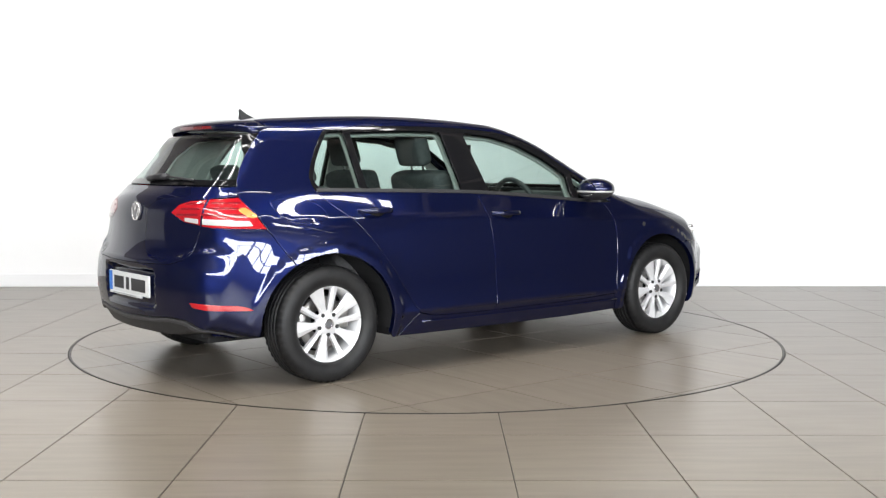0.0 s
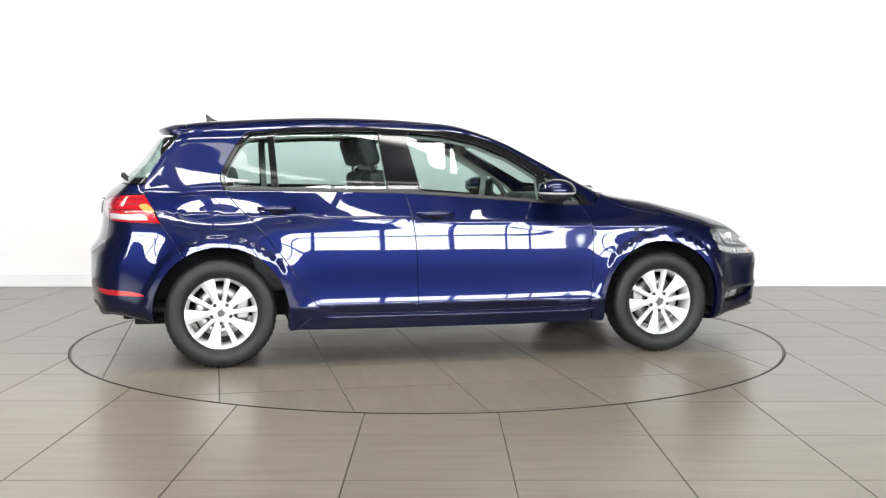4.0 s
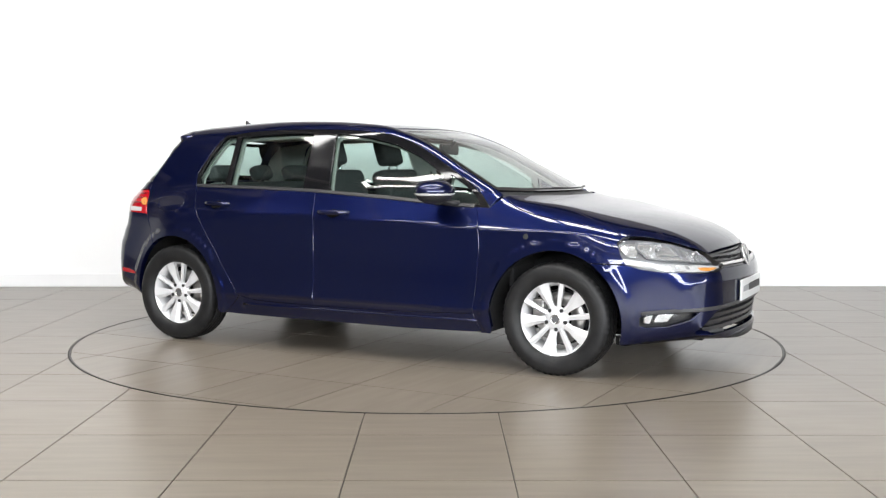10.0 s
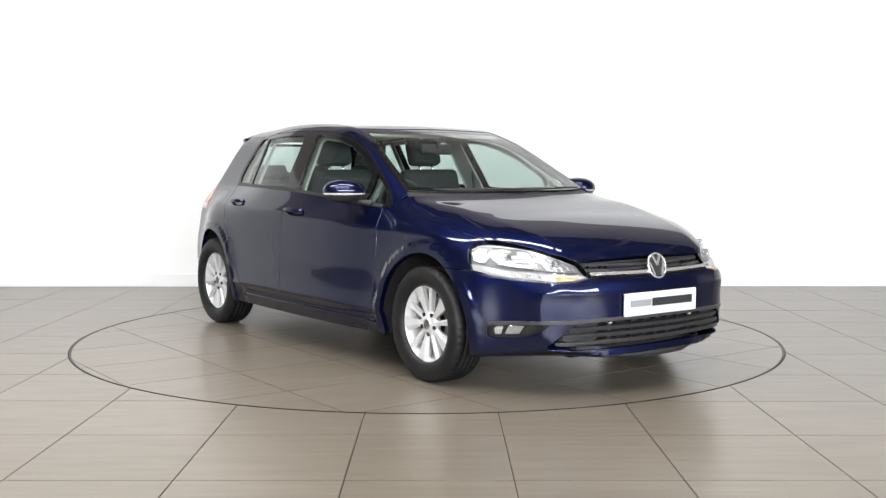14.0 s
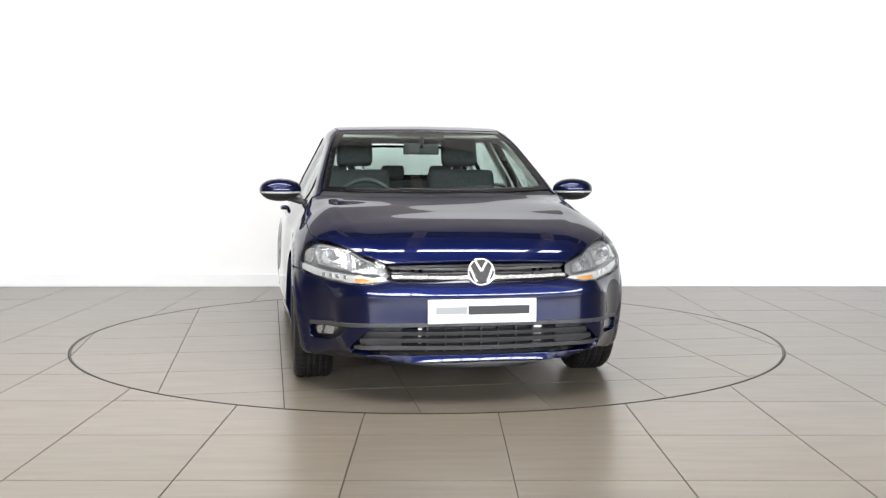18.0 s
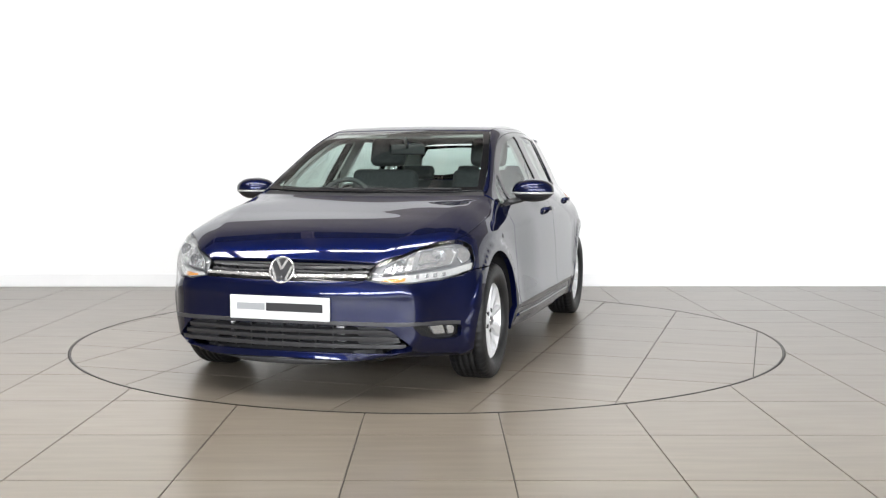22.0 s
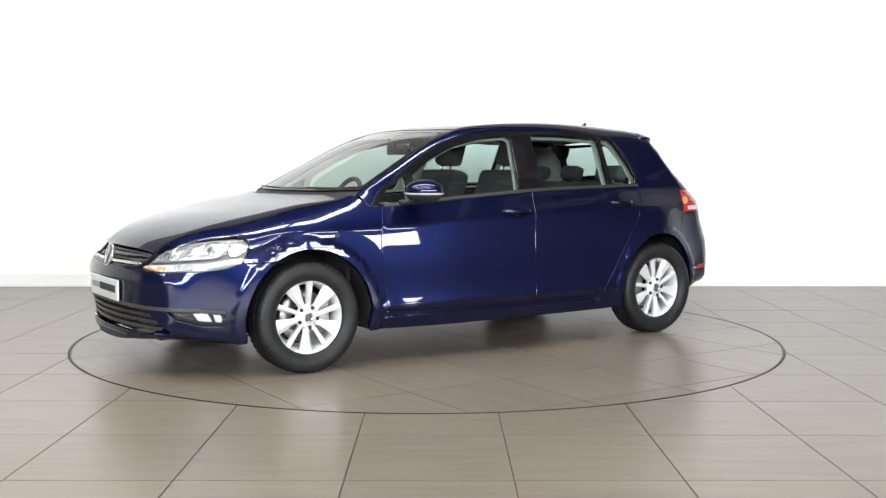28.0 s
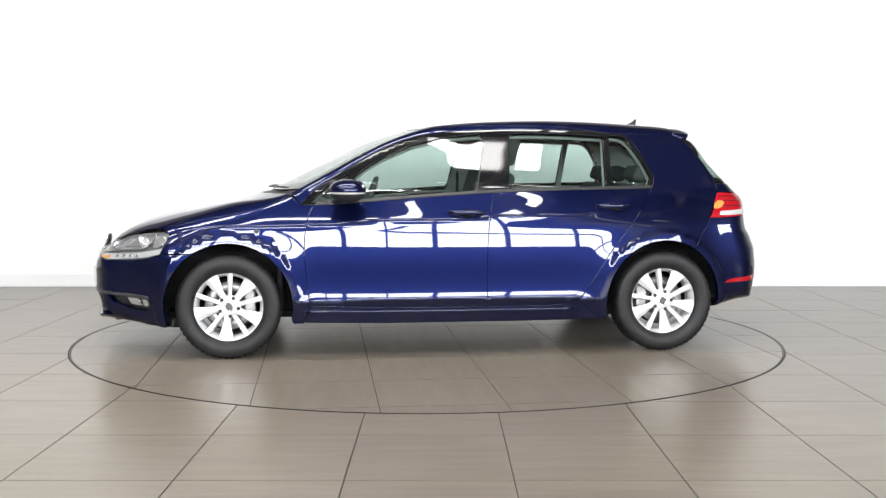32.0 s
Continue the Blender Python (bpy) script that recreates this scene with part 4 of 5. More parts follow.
def wheel_at(x, y, side, turn):
    w = part("wheel", RIM, SILVER, car, "silver ten-spoke alloy wheel with a black tyre")
    w.matrix_basis = pose(x, y * side, WHEEL_Z, 0, 0, 0 if side > 0 else 180)
    spin = pose(0, 0, 0, 0, turn, 0)
    part("tyre", TYRE, RUBBER, w, "black rubber tyre with tread grooves")
    for me in WIDE + THIN + [HUB, CAP, CAP_FIELD] + BOLTS:
        o = part(me.name.split(".")[0], me, SILVER, w)
        o.matrix_basis = spin
    part("brake_disc", BRAKE, STEEL, w)
    part("brake_backplate", DRUM, WELL, w)
    part("brake_caliper", caliper_mesh(-side if x > 0 else side), STEEL, w)


for x, y in ((WHEEL_X, .757), (-WHEEL_X, .748)):
    for s in (1, -1):
        wheel_at(x, y, s, {(True, 1): 8, (True, -1): 2, (False, 1): 20, (False, -1): 0}[(x > 0, s)])


def liner(wx, s):
    V, F = [], []
    n = 28
    for i in range(n):
        a = radians(-8 + 202 * i / (n - 1))
        edge_y = SIDE([(wx + .380 * math.cos(a), WHEEL_Z + .380 * math.sin(a))])[0][1]
        for r, y in ((.376, min(edge_y - .012, .868)), (.385, min(edge_y - .03, .83)), (.385, .45), (.06, .45)):
            V.append((wx + r * math.cos(a), s * y, WHEEL_Z + r * math.sin(a)))
    for i in range(n - 1):
        for k in range(3):
            F.append((4 * i + k, 4 * i + k + 1, 4 * i + k + 5, 4 * i + k + 4))
    return fixed("wheel_arch_liner", (V, F), WELL)


for wx in (WHEEL_X, -WHEEL_X):
    for s in (1, -1):
        part("wheel_arch_liner", liner(wx, s), WELL, car)

# ---- underside and cabin ----
for name, dims in (("floor_pan", (-.92, .93, -.80, .80, .205, .26)), ("front_undertray", (.90, 2.02, -.47, .47, .19, .24)), ("rear_floor", (-1.86, -.9, -.47, .47, .24, .30)),
                   ("exhaust_silencer", (-1.80, -1.45, -.42, .30, .20, .27)), ("firewall", (1.00, 1.03, -.74, .74, .24, .88)), ("radiator_support", (1.86, 1.89, -.50, .50, .22, .62)),
                   ("boot_floor", (-1.88, -1.0, -.66, .66, .30, .33))):
    part(name, box_mesh(name, dims, WELL, .01), WELL, car)
part("radiator", box_mesh("radiator", (2.005, 2.03, -.27, .27, .25, .39), GREY_PLASTIC, .004), GREY_PLASTIC, car, "grey finned radiator behind the lower grille")
for k in range(7):
    part("radiator_fin", box_mesh("radiator_fin", (2.03, 2.034, -.26, .26, .262 + .018 * k, .266 + .018 * k), STEEL), STEEL, car)
for z in (.285, .325, .36):
    part("oil_cooler_pipe", box_mesh("oil_cooler_pipe", (2.034, 2.06, .26, .29, z - .01, z + .01), STEEL, .004), STEEL, car, "bright metal cooler fitting")

skin_part("headliner", panel(TOP_VIEW, both_sides(join(ABOVE(spline([(.12, 0), (.10, .3), (.04, .45)], .1)), ABOVE(spline([(-.3, .47), (-1.0, .46), (-1.40, .42)], .1)), ABOVE([(-1.44, .2), (-1.45, 0)]))), lift=-.045, fold=.03, step=.08), LINING, car, "pale grey cloth headliner")
pair("pillar_trim", panel(SIDE_VIEW, join(belt(.88, -1.27), dlo_top[::-1][2:-2]), panes, gap=.006, lift=-.05, fold=.015), LINING, car, "pale grey plastic pillar trim")
pair("door_card", panel(SIDE_VIEW, join(belt(.80, -1.24), SIDE([(-1.05, .72), (-.80, .35), (.84, .35)])), lift=-.075, fold=.02, step=.06), DASH, car, "dark plastic door lining")


pair("rear_pillar_trim", panel(SIDE_VIEW, SIDE([(-1.29, .96), (-1.31, 1.06), (-1.21, 1.27), (-1.15, 1.325), (-1.42, 1.29), (-1.54, 1.19), (-1.64, 1.02), (-1.65, .95)]), lift=-.045, fold=.02, step=.06), LINING, car, "pale grey rear pillar trim")


def soft(name, dims, mat, parent, label="", bevel=.05, turn=None):
    bm = bmesh.new()
    box(bm, *dims)
    bmesh.ops.bevel(bm, geom=list(bm.edges), offset=bevel, segments=4, affect="EDGES", profile=.6)
    if turn:
        bmesh.ops.transform(bm, matrix=turn, verts=bm.verts)
    for f in bm.faces:
        f.smooth = True
    return part(name, bm, mat, parent, label)


def rods(name, pts, r, mat, parent, label=""):
    return part(name, fixed(name, tube(pts, r, 8), mat, True), mat, parent, label)


def front_seat(y):
    lean = Matrix.Translation((-.20, y, .52)) @ pose(0, 0, 0, 0, -17, 0)
    s = soft("front_seat", (-.22, .32, y - .25, y + .25, .40, .56), FABRIC, car, "dark grey cloth front seat", .06)
    soft("backrest", (-.07, .07, -.235, .235, 0, .60), FABRIC, s, "", .055, lean)
    soft("headrest", (-.055, .045, -.125, .125, .64, .83), FABRIC, s, "", .045, lean)
    for k in (-.055, .055):
        rods("headrest_post", [lean @ Vector((0, k, .58)), lean @ Vector((0, k, .67))], .007, CHROME, s)
    rods("buckle_stalk", [(-.15, y * .35, .5), (-.2, y * .35, .62)], .012, BLACK, s)


for y in (.37, -.37):
    front_seat(y)
rear = soft("rear_seat", (-1.12, -.62, -.64, .64, .40, .58), FABRIC, car, "dark grey cloth rear bench seat", .06)
lean_r = Matrix.Translation((-1.04, 0, .52)) @ pose(0, 0, 0, 0, -20, 0)
soft("backrest", (-.06, .06, -.63, .63, 0, .52), FABRIC, rear, "", .05, lean_r)
for y, w in ((-.42, .13), (0, .09), (.42, .13)):
    soft("headrest", (-.05, .04, y - w, y + w, .545, .645), FABRIC, rear, "", .035, lean_r)
    for k in (-.05, .05):
        rods("headrest_post", [lean_r @ Vector((0, y + k, .50)), lean_r @ Vector((0, y + k, .56))], .006, CHROME, rear)
soft("parcel_shelf", (-1.78, -1.24, -.56, .56, .935, .96), DASH, car, "dark parcel shelf behind the rear seat", .01)
dash = soft("dashboard", (.50, .99, -.70, .70, .56, .905), DASH, car, "dark plastic dashboard", .06)
soft("binnacle", (.50, .74, -.56, -.20, .86, .965), DASH, dash, "", .04)
soft("centre_console", (-.1, .60, -.11, .11, .30, .58), DASH, dash, "", .03)
soft("air_vent", (.49, .52, .50, .64, .80, .86), BLACK, dash, "", .008)
soft("screen", (.488, .52, -.12, .12, .74, .87), GLOSS_BLACK, dash, "glossy dark infotainment screen", .006)
ang = pose(.44, -.37, .875, 0, -22, 0)
wheel_ring = [ang @ Vector((0, .178 * math.cos(2 * math.pi * k / 40), .178 * math.sin(2 * math.pi * k / 40))) for k in range(40)]
steer = part("steering_wheel", fixed("steering_wheel", tube(wheel_ring, .016, 10, True), DASH, True), DASH, car, "black leather steering wheel")
soft("airbag_cover", (-.01, .05, -.075, .075, -.06, .07), DASH, steer, "", .02, ang)
for k, q in ((0, (.17, 0)), (1, (-.17, 0)), (2, (0, -.17))):
    rods("steering_spoke", [ang @ Vector((.02, q[0] * .3, q[1] * .3)), ang @ Vector((0, q[0], q[1]))], .014, DASH, steer)
rods("steering_column", [ang @ Vector((.05, 0, 0)), (.62, -.37, .80)], .03, DASH, steer)
mir = soft("rear_view_mirror", (.235, .265, -.115, .115, 1.200, 1.268), BLACK, car, "dark interior rear-view mirror", .012)
rods("mirror_stem", [(.262, 0, 1.245), (.29, 0, 1.285), (.30, 0, 1.31)], .011, BLACK, mir)
for y in (.34, -.34):
    soft("sun_visor", (.10, .24, y - .19, y + .19, 1.322, 1.338), LINING, car, "pale grey sun visor", .006, Matrix.Translation((.17, 0, 1.33)) @ pose(0, 0, 0, 0, 14, 0) @ Matrix.Translation((-.17, 0, -1.33)))
for s in (1, -1):
    rods("seat_belt", [(-.235, s * .665, 1.16), (-.24, s * .70, .95), (-.25, s * .715, .6)], .010, BLACK, car)
    rods("grab_handle", [(-.62, s * .51, 1.34), (-.64, s * .50, 1.315), (-.82, s * .50, 1.312), (-.84, s * .51, 1.338)], .010, LINING, car)

# ---- nose trim ----


def strip(name, view, low, high, mat, parent, label="", lift=.002, fold=.008, mirror=True, gap=0.0):
    loop = join(low, high[::-1])
    return skin_part(name, panel(view, both_sides(loop) if mirror else loop, gap=gap, lift=lift, fold=fold, step=.03), mat, parent, label)


def across(y1, z0, z1=None, n=9, rise=0.0):
    """A line across the nose from the centre to y1."""
    return FRONT([(y1 * k / (n - 1), z0 + ((z1 or z0) - z0) * (k / (n - 1)) ** 2) for k in range(n)])


grille_back = both_sides(join(across(.425, .577, .580), across(.44, .684, .669)[::-1]))
grille = skin_part("upper_grille", panel(NOSE_VIEW, grille_back, lift=-.045, fold=0, step=.03), WELL, car, "black upper grille with a chrome bar")
strip("grille_bar", NOSE_VIEW, across(.418, .598, .602), across(.418, .610, .613), SATIN, grille, "bright chrome bar", lift=.003, fold=.02)
strip("grille_frame", NOSE_VIEW, across(.42, .584, .588), across(.42, .592, .596), GLOSS_BLACK, grille, lift=-.004, fold=.03)
strip("grille_slat", NOSE_VIEW, across(.415, .626, .628), across(.415, .633, .635), SLAT, grille, lift=-.010, fold=.03)
strip("grille_slat", NOSE_VIEW, across(.42, .646, .648), across(.42, .654, .656), SLAT, grille, lift=-.012, fold=.03)
strip("grille_slat", NOSE_VIEW, across(.43, .664, .658), across(.43, .669, .663), SLAT, grille, lift=-.016, fold=.03)
for s in (1, -1):
    for k in range(9):
        y = s * (.09 + .038 * k)
        p = FRONT([(y, .66)])[0]
        part("grille_rib", box_mesh("grille_rib", (p[0] - .05, p[0] - .018, y - .007, y + .007, .640, .652), SLAT), SLAT, grille)


def emblem(parent, at, r, tilt, back):
    """A chrome ring with plain chevron bars on a dark field."""
    m = Matrix.Translation(at) @ pose(0, 0, 0, 0, tilt, 180 if back else 0)
    ring = [m @ Vector((.006, r * .92 * math.cos(2 * math.pi * k / 48), r * .92 * math.sin(2 * math.pi * k / 48))) for k in range(48)]
    e = part("emblem", fixed("emblem", tube(ring, r * .08, 10, True), SATIN, True), SATIN, parent, "round chrome emblem")
    V, F = disc_solid(r * .93, -.006, .004, 40)
    part("emblem_field", fixed("emblem_field", ([m @ Vector((y, x, z)) for x, y, z in V], F), BLACK if not back else GREY_PLASTIC), BLACK, e)
    for a, b in (((-.42, .78), (0, .05)), ((.42, .78), (0, .05)), ((-.80, .30), (-.38, -.72)), ((.80, .30), (.38, -.72))):
        d = Vector((0, b[0] - a[0], b[1] - a[1])).normalized()
        n_ = Vector((0, -d.z, d.y)) * .088
        q = [Vector((0, a[0], a[1])) - n_, Vector((0, a[0], a[1])) + n_, Vector((0, b[0], b[1])) + n_, Vector((0, b[0], b[1])) - n_]
        V = [m @ Vector((h, k.y * r, k.z * r)) for h in (.003, .011) for k in q]
        part("emblem_bar", fixed("emblem_bar", (V, [(0, 1, 2, 3), (4, 5, 6, 7), (0, 1, 5, 4), (1, 2, 6, 5), (2, 3, 7, 6), (3, 0, 4, 7)]), SATIN), SATIN, e)


emblem(car, FRONT([(0, .628)])[0] + np.array((.004, 0, 0)), .067, -14, False)
emblem(car, REAR([(0, .885)])[0] - np.array((.003, 0, 0)), .052, -4, True)

low_back = skin_part("lower_grille", panel(NOSE_VIEW, low_grille, gap=-.01, lift=-.10, fold=0, step=.04), WELL, car, "black lower grille with slats")
strip("radiator", NOSE_VIEW, across(.275, .258), across(.275, .372), RADIATOR, low_back, "grey radiator core", lift=-.075, fold=.01)
for z, y in ((.340, .540), (.306, .568), (.272, .600)):
    strip("grille_slat", NOSE_VIEW, across(y, z - .0075), across(y, z + .0075), SLAT, low_back, lift=-.010, fold=.045)
for s in (1, -1):
    strip("side_blank", NOSE_VIEW, FRONT([(s * .38, .260), (s * .50, .275), (s * .58, .29)]), FRONT([(s * .38, .372), (s * .48, .373), (s * .53, .373)]), SLAT, low_back, lift=-.03, fold=.02, mirror=False)
    for z in (.268, .298, .330, .360):
        y, w = s * .285, (.020 if s > 0 else .010)
        p = FRONT([(y, z)])[0]
        part("clip", box_mesh("clip", (p[0] - .07, p[0] - .045, y - w, y + w, z - .009, z + .009), SILVER, .003), SILVER, low_back, "small silver clip")
for k in range(-3, 4):
    p = FRONT([(k * .085, .32)])[0]
    part("grille_rib", box_mesh("grille_rib", (p[0] - .06, p[0] - .024, k * .085 - .003, k * .085 + .003, .255, .372), BLACK), BLACK, low_back)
brow_l = join(across(.56, .380, .373), FRONT([(.66, .368), (.785, .352)]))
brow_h = join(across(.56, .394, .388), FRONT([(.66, .383), (.785, .366)]))
strip("bumper_trim", NOSE_VIEW, brow_l, brow_h, TRIM_DARK, car, "grey plastic trim line across the bumper", lift=.003, fold=.012)
for s in (1, -1):
    fl = fog_hole * (1, s, 1)
    m = panel(NOSE_VIEW, fog_hole, gap=-.008, lift=-.05, fold=0, step=.03)
    fog = skin_part("fog_light", m if s > 0 else mirrored(m), BLACK, car, "fog light in a black recess")
    m = panel(NOSE_VIEW, FRONT([(.640, .360), (.70, .357), (.768, .346), (.780, .334), (.776, .300), (.72, .296), (.67, .320)]), lift=-.010, fold=.02)
    skin_part("lens", m if s > 0 else mirrored(m), LENS, fog)
    for loop in ([(.690, .350), (.728, .348), (.736, .308), (.700, .312)], [(.744, .345), (.762, .341), (.768, .328), (.764, .305), (.748, .304)]):
        m = panel(NOSE_VIEW, FRONT(loop), gap=0, lift=-.018, fold=.02)
        skin_part("reflector", m if s > 0 else mirrored(m), REFLECTOR, fog, "bright fog light reflector")

# headlight internals: two reflectors in grey frames over a pale light bar
MAIN_LOOP = [(.622, .636), (.69, .642), (.752, .652), (.765, .705), (.738, .736), (.69, .734), (.620, .720)]
INNER_LOOP = [(.478, .626), (.54, .628), (.604, .630), (.606, .718), (.555, .691), (.515, .674), (.487, .655)]
for hl in [o for o in car.children if o.name.startswith("headlight")]:
    s = 1 if np.mean([v.co.y for v in hl.data.vertices]) > 0 else -1

    def inset(name, outline, mat, label="", lift=-.02, fold=.02, holes=(), gap=0.0):
        m = panel(LAMP_VIEW, outline, holes, gap=gap, lift=lift, fold=fold, step=.02)
        return skin_part(name, m if s > 0 else mirrored(m), mat, hl, label)
    for cy, cz, r in ((.690, .685, .036), (.550, .652, .028)):
        cx = FRONT([(cy, cz)])[0][0] - .022
        m = Matrix.Translation((cx, cy * s, cz)) @ pose(0, 0, 0, 0, 0, -90 + s * 14)
        V, F = lathe([(r, .012), (r * .94, .0), (r * .8, -.016), (r * .5, -.028), (.010, -.034)], 32, closed=False)
        part("reflector_bowl", fixed("reflector_bowl", ([m @ Vector(v) for v in V], F), REFLECTOR, True), REFLECTOR, hl, "bright reflector bowl")
        V, F = lathe([(.009, -.03), (.010, .0), (.007, .008), (.001, .010)], 16, closed=False)
        part("bulb", fixed("bulb", ([m @ Vector(v) for v in V], F), LAMP_GREY, True), LAMP_GREY, hl)
    for loop in (MAIN_LOOP, INNER_LOOP):
        c = np.mean(loop, 0)
        out_ = [tuple(c + (np.array(q) - c) * 1.09) for q in loop]
        inset("reflector", FRONT(loop), REFLECTOR, "bright faceted reflector", lift=-.022, fold=.006)
        inset("reflector_frame", FRONT(out_), LAMP_GREY, "grey reflector frame", lift=-.011, fold=.012, holes=[FRONT(loop)])
    for y in (.517, .545, .573):
        inset("reflector_rib", FRONT([(y - .003, .634), (y + .003, .634), (y + .003, .667 + (y - .517) * .45), (y - .003, .667 + (y - .517) * .45)]), LAMP_GREY, lift=-.018, fold=.005)
    inset("reflector_rib", FRONT([(.628, .663), (.70, .667), (.70, .671), (.628, .667)]), LAMP_GREY, lift=-.020, fold=.004)
    lows = join(SIDE([(1.70, .618), (1.78, .600)]), FRONT([(.72, .588), (.62, .581), (.52, .583), (.445, .594)]))
    highs = join(SIDE([(1.685, .648), (1.78, .630)]), FRONT([(.72, .618), (.62, .611), (.52, .611), (.46, .611)]))
    inset("daytime_light", join(lows, highs[::-1]), CLEAR_LENS, "white daytime running light bar", lift=-.014, fold=.02)
    for y in (.635, .67, .70, .73):
        inset("light_segment", FRONT([(y - .006, .594), (y + .006, .595), (y + .006, .611), (y - .006, .610)]), REFLECTOR, lift=-.011, fold=.003)
    inset("indicator", FRONT([(.49, .590), (.54, .587), (.59, .587), (.59, .600), (.54, .601), (.49, .601)]), AMBER, "amber indicator", lift=-.011, fold=.006)
    inset("side_reflector", SIDE([(1.70, .668), (1.745, .655), (1.745, .722), (1.69, .727), (1.662, .705)]), REFLECTOR, lift=-.015, fold=.012)

# ---- tail trim ----
for k, s in enumerate((1, -1)):
    o = tl_out[k]
    lo_ = join(REAR([(.595, .836), (.66, .832)]), SIDE([(-1.77, .826), (-1.70, .826)]))
    hi_ = join(REAR([(.593, .860), (.66, .857)]), SIDE([(-1.77, .850), (-1.710, .848)]))
    m = panel(TAIL_VIEW, join(lo_, hi_[::-1]), gap=0, lift=.003, fold=.003, step=.03)
    skin_part("reversing_band", m if s > 0 else mirrored(m), CLEAR_LENS, o, "white reversing light band")
    m = panel(TAIL_VIEW, SIDE(spline([(-1.745, .905), (-1.71, .912), (-1.672, .882), (-1.668, .868), (-1.712, .872)], .015, True)), gap=0, lift=.003, fold=.003, step=.02)
    skin_part("indicator", m if s > 0 else mirrored(m), AMBER, o, "amber indicator")
    i = tl_in[k]
    m = panel(TAIL_VIEW, REAR([(.47, .848), (.52, .843), (.566, .838), (.564, .858), (.52, .860), (.47, .862)]), gap=0, lift=.003, fold=.003, step=.03)
    skin_part("reversing_band", m if s > 0 else mirrored(m), CLEAR_LENS, i, "pale reversing light band")
    for z in (.875, .905, .932):
        yin = .375 + max(0, (z - .882)) * 1.1
        m = panel(TAIL_VIEW, REAR([(yin + .02, z), (.5, z + .002), (.560, z + .003), (.560, z + .010), (.5, z + .008), (yin + .03, z + .006)]), gap=0, lift=.002, fold=.003, step=.03)
        skin_part("light_bar", m if s > 0 else mirrored(m), RED_DARK, i)
        e_ = -1.73 + (.97 - z) * .62
        m = panel(TAIL_VIEW, join(REAR([(.585, z + .004), (.64, z + .004)]), SIDE([(e_ - .02, z + .002), (e_ - .015, z + .009)]), REAR([(.64, z + .012), (.585, z + .012)])), gap=0, lift=.002, fold=.003, step=.03)
        skin_part("light_bar", m if s > 0 else mirrored(m), RED_DARK, o)
    m = panel(TAIL_VIEW, join(REAR([(.615, .425), (.68, .415)]), SIDE([(-1.80, .408), (-1.725, .405)]), SIDE([(-1.745, .418), (-1.80, .430)]), REAR([(.68, .440), (.60, .447)])), gap=0, lift=.003, fold=.006, step=.03)
    skin_part("bumper_reflector", m if s > 0 else mirrored(m), RED, car, "red reflector strip in the bumper")
brake_v = [(-1.660 + .27 * y * y - .0015 + dx, y, 1.350 - .02 * y * y - dz) for y in np.linspace(-.19, .19, 13) for dx, dz in ((0, .008), (.0035, .024), (.02, .024), (.02, .008))]
brake_f = [(4 * i + k, 4 * i + (k + 1) % 4, 4 * i + 4 + (k + 1) % 4, 4 * i + 4 + k) for i in range(12) for k in range(4)] + [(0, 1, 2, 3), (51, 50, 49, 48)]
part("high_brake_light", fixed("high_brake_light", (brake_v, brake_f), RED_DARK), RED_DARK, car, "slim red high-level brake light")


def plate(name, x, z, w, h, nx, label):
    p = part(name, box_mesh(name, (x, x + nx * .012, -w / 2, w / 2, z - h / 2, z + h / 2) if nx > 0 else (x - .012, x, -w / 2, w / 2, z - h / 2, z + h / 2), WHITE_PLATE, .004), WHITE_PLATE, car, label)
    return p


px_ = FRONT([(0, .45)])[0][0]
fp = plate("front_plate", px_ - .006, .449, .52, .114, 1, "white show plate with grey and dark lettering bars")
xf = px_ + .006
for y0, y1, z0, z1, mt in ((-.222, -.075, .438, .470, PLATE_GREY), (-.068, .225, .434, .474, PLATE_INK)):
    part("lettering_bar", box_mesh("lettering_bar", (xf, xf + .0012, y0, y1, z0, z1), mt), mt, fp)
rx_ = REAR([(0, .49)])[0][0]
rp = plate("rear_plate", rx_ + .002, .500, .52, .112, -1, "white number plate with a blue end band and dark bars")
xr = rx_ - .010
part("country_band", box_mesh("country_band", (xr - .001, xr, .216, .258, .447, .553), PLATE_BLUE), PLATE_BLUE, rp, "blue country band")
for y0, y1 in ((.06, .19), (-.01, .03), (-.22, -.04)):
    part("lettering_bar", box_mesh("lettering_bar", (xr - .001, xr, y0, y1, .465, .531), PLATE_INK), PLATE_INK, rp)
part("plate_holder", box_mesh("plate_holder", (xr - .001, xr + .012, -.16, .255, .431, .444), WHITE_PLATE, .002), WHITE_PLATE, rp)
part("caption_bar", box_mesh("caption_bar", (xr - .0022, xr - .001, -.10, .20, .435, .440), PLATE_GREY), PLATE_GREY, rp)

# ---- mirrors, handles, small trim ----


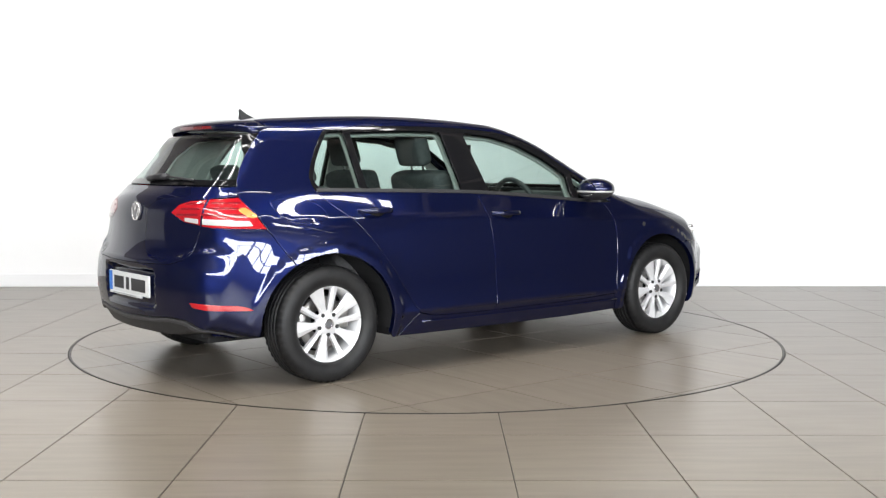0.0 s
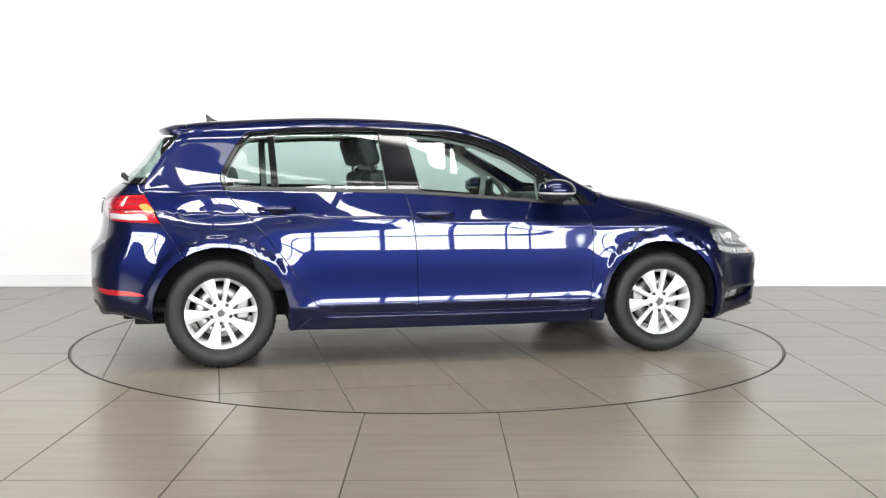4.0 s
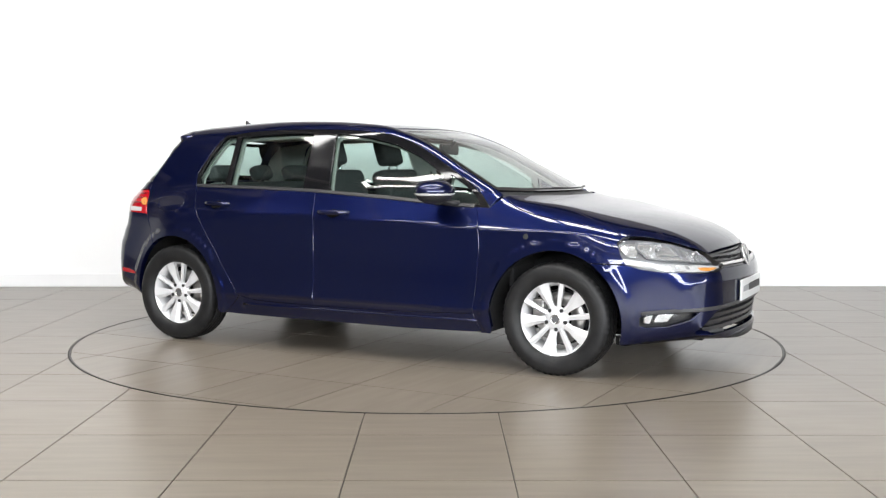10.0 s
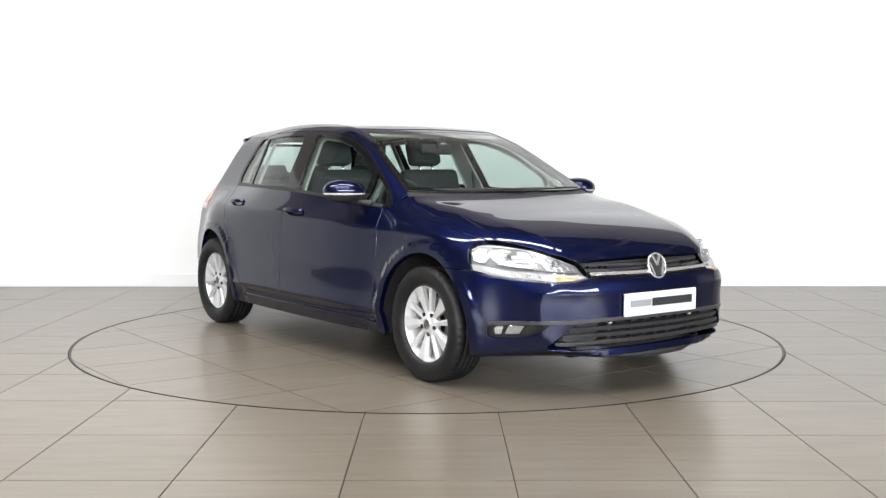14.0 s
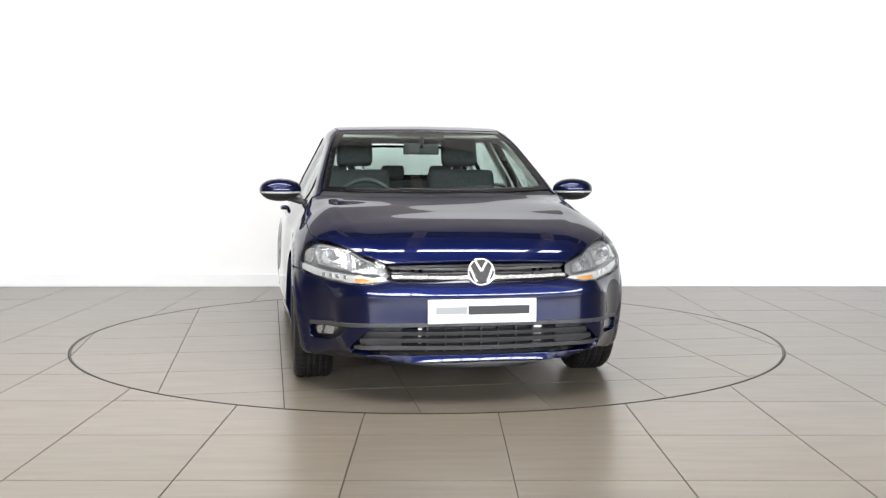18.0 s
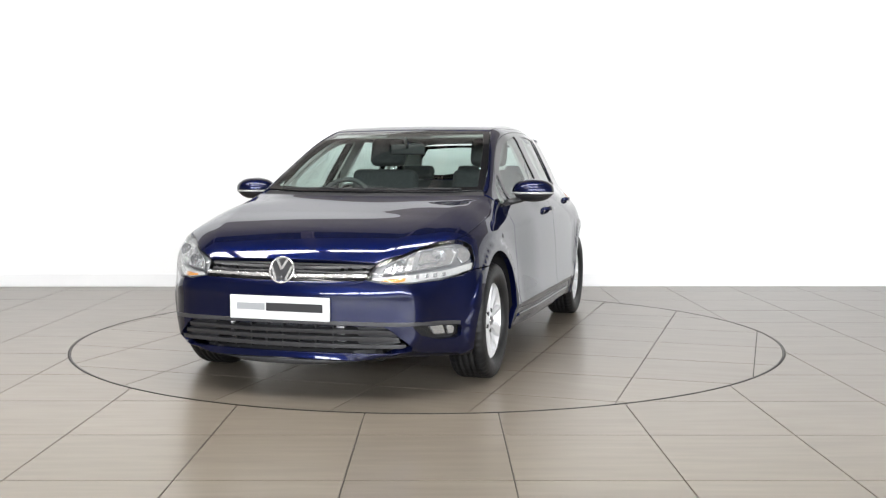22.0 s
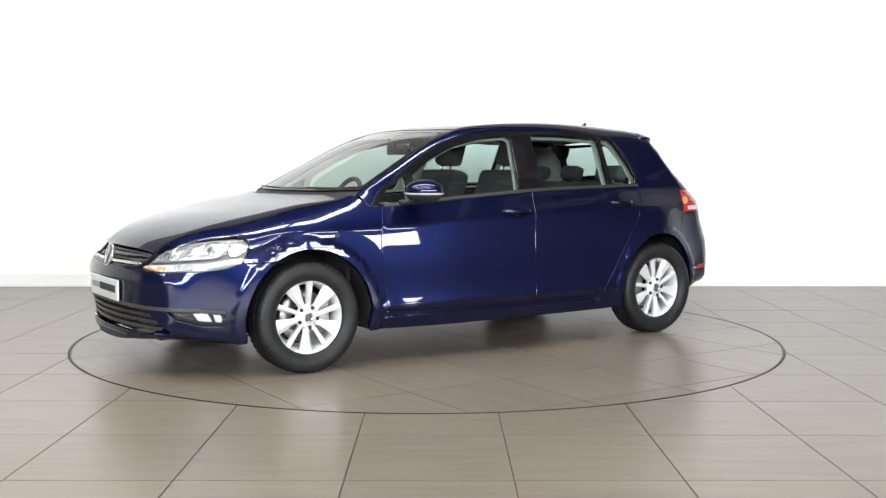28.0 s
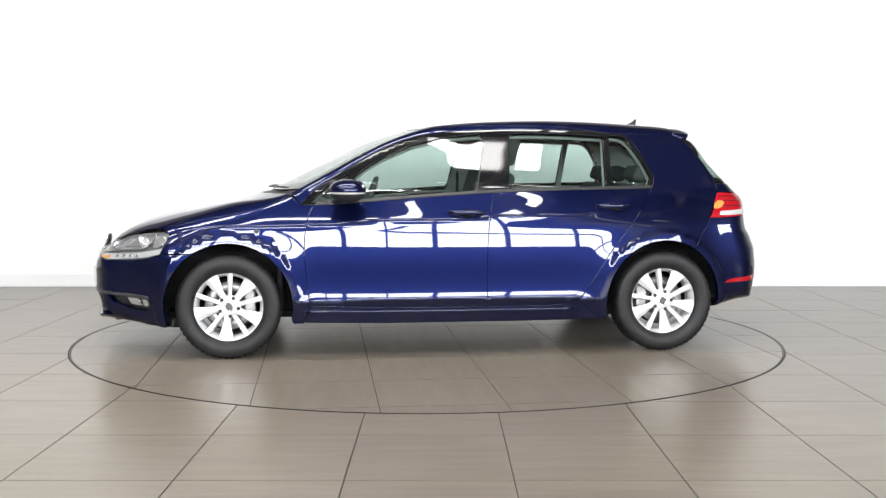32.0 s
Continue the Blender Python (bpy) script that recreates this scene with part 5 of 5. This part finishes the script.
def egg(cx, cy, cz, rx, ry, rz, z0, z1, power=2.15, rings=14, segs=28):
    """The part of a squared-off egg between two heights (in units of its own half height)."""
    V, F = [], []
    for i in range(rings):
        zz = z0 + (z1 - z0) * i / (rings - 1)
        r = max(0.0, 1 - abs(zz) ** power) ** (1 / power)
        for k in range(segs):
            a = 2 * math.pi * k / segs
            c, s_ = math.cos(a), math.sin(a)
            f = (abs(c) ** power + abs(s_) ** power) ** (-1 / power)
            V.append((cx + rx * r * c * f * (1 + .25 * c * (1 if c > 0 else 0)), cy + ry * r * s_ * f, cz + rz * zz))
    for i in range(rings - 1):
        for k in range(segs):
            l = (k + 1) % segs
            F.append((i * segs + k, i * segs + l, (i + 1) * segs + l, (i + 1) * segs + k))
    F.append(tuple(range(segs)))
    F.append(tuple((rings - 1) * segs + k for k in range(segs))[::-1])
    return V, F


for s in (1, -1):
    c = (.608, s * .902, .985)
    d = (.096, .124, .068)
    mm = part("door_mirror", fixed("door_mirror", egg(*c, d[0] * .97, d[1] * .97, d[2], -.99, -.30), BLACK, True), BLACK, car, "navy door mirror with a bright indicator strip")
    part("mirror_cap", fixed("mirror_cap", egg(*c, *d, -.14, .995), PAINT, True), PAINT, mm, "navy painted mirror cap")
    part("indicator", fixed("indicator", egg(*c, d[0] * 1.02, d[1] * 1.02, d[2], -.30, -.145, rings=4), CLEAR_LENS, True), CLEAR_LENS, mm, "bright clear indicator strip")
    part("mirror_glass", fixed("mirror_glass", disc_solid(.05, 0, .003, 28), CHROME, False), CHROME, mm).matrix_basis = Matrix.Translation((c[0] - .0775, c[1], c[2] + .004)) @ pose(0, 0, 0, 0, 0, 90) @ Matrix.Diagonal((1.45, 1, .9, 1))
    V, F = tube([(.615, s * .86, .945), (.64, s * .82, .93), (.675, s * .785, .915), (.69, s * .76, .912)], .024, 10)
    V = [Vector((v.x, v.y, .925 + (v.z - .925) * .75)) for v in V]
    part("mirror_arm", fixed("mirror_arm", (V, F), BLACK, True), BLACK, mm)
    for x0, x1, zc in ((-1.103, -.889, .888), (-.203, .021, .853)):
        n = 13
        ys = SIDE([(x0 + (x1 - x0) * k / (n - 1), zc) for k in range(n)])
        pts, V, F = [], [], []
        for k in range(n):
            u = 2 * k / (n - 1) - 1
            lift = .036 * (1 - abs(u) ** 4) + .004
            h = .0145 * (1 - .25 * u * u)
            base_y = ys[k][1]
            for a in range(10):
                t_ = 2 * math.pi * a / 10
                V.append((ys[k][0], s * (base_y + lift + .0085 * math.cos(t_)), zc + h * math.sin(t_)))
        for k in range(n - 1):
            for a in range(10):
                b = (a + 1) % 10
                F.append((k * 10 + a, k * 10 + b, (k + 1) * 10 + b, (k + 1) * 10 + a))
        F += [tuple(range(10)), tuple((n - 1) * 10 + a for a in range(10))]
        h_ = part("door_handle", fixed("door_handle", (V, F), PAINT, True), PAINT, car, "navy painted pull handle")
        # shade in the hand recess, laid on the flush door as a flat black oval
        cup = spline([((x0 + x1) / 2 - .055, zc - .008), ((x0 + x1) / 2, zc + .016), ((x0 + x1) / 2 + .055, zc - .008), ((x0 + x1) / 2, zc - .032)], .012, True)
        m = panel(SIDE_VIEW, SIDE(cup), gap=0, lift=.0012, fold=0, step=.015)
        skin_part("handle_shade", m if s > 0 else mirrored(m), GLOSS_BLACK, h_, "flat dark oval behind the handle, in place of the shade in its recess")
    sill_l, sill_h = belt(.80, -1.274), belt(.80, -1.274) + np.array((0, -.004, .016))
    m = panel(SIDE_VIEW, join(SIDE([(p[0], p[2] - .002) for p in sill_l]), SIDE([(p[0], p[2] + .013) for p in sill_l])[::-1]), gap=0, lift=.005, fold=.006, step=.03)
    skin_part("waist_trim", m if s > 0 else mirrored(m), BLACK, car, "black rubber waist trim below the windows")

V, F = [], []
rz = ABOVE([(-1.34, 0)])[0][2]
for x, w, z in ((-1.265, .004, .000), (-1.30, .014, .012), (-1.335, .016, .026), (-1.362, .012, .046), (-1.372, .004, .056), (-1.378, .003, .050), (-1.372, .012, .020), (-1.375, .018, 0)):
    V += [(x, -w, rz + z), (x, w, rz + z)]
V += [(-1.32, -.02, rz - .012), (-1.32, .02, rz - .012)]
F = [(2 * k, 2 * k + 1, 2 * k + 3, 2 * k + 2) for k in range(7)]
F += [(2 * k, 2 * k + 2, 16) for k in range(7)] + [(2 * k + 3, 2 * k + 1, 17) for k in range(7)]
part("aerial", fixed("aerial", (V, F), BLACK), BLACK, car, "small black shark-fin aerial on the roof")

for s in (1, -1):
    ridge = SIDE([(x, .272) for x in np.linspace(-.74, .86, 25)])
    rods("sill_ridge", [(q[0], s * (q[1] + .001), q[2]) for q in ridge], .008, PAINT, car)
plug = SIDE([(1.143 + .013 * math.cos(a), .748 + .013 * math.sin(a)) for a in np.linspace(0, 2 * math.pi, 13)[:-1]])
pair("wing_plug", panel(SIDE_VIEW, plug, gap=0, lift=.0015, fold=.003, step=.01, edge=.01), BLACK, car, "small round black plug in the front wing")
wz = REAR([(.11, 1.052), (.02, 1.060), (-.10, 1.064), (-.36, 1.050)])
back_ = np.array((-.012, 0, .004))
wiper = rods("rear_wiper", [wz[1] + back_, wz[2] + back_ * 1.4, wz[3] + back_ * .6], .006, BLACK, car, "black rear wiper")
V, F = tube([wz[0] + back_, wz[1] + back_ * 1.6, wz[2] + back_ * 1.5], .017, 10)
part("wiper_cover", fixed("wiper_cover", (V, F), BLACK, True), BLACK, wiper)
for ys in ((.56, .30, -.02), (.02, -.26, -.54)):
    b = ABOVE([(1.088 - .40 * y * y, y) for y in ys])
    arm = rods("windscreen_wiper", [p + np.array((.003, 0, .009)) for p in b], .0045, BLACK, car, "black windscreen wiper")
    rods("wiper_arm", [b[0] + np.array((.012, 0, .010)), (b[0] + b[1]) / 2 + np.array((.014, 0, .012)), b[1] + np.array((.003, 0, .014))], .005, BLACK, arm)


def motions():
    carpose = lambda tt: Matrix.Rotation(radians(2.3614 - 6.6296 * (tt - 19) - 90), 4, "Z") @ Matrix.Translation((-.0572, -.078, 0))
    walk(car, [(float(k), carpose(k)) for k in range(33)])
    walk(turntable, [(float(k), Matrix.Rotation(radians(-6.6296 * (k - 19)), 4, "Z")) for k in range(33)])


floor_tiles()
motions()
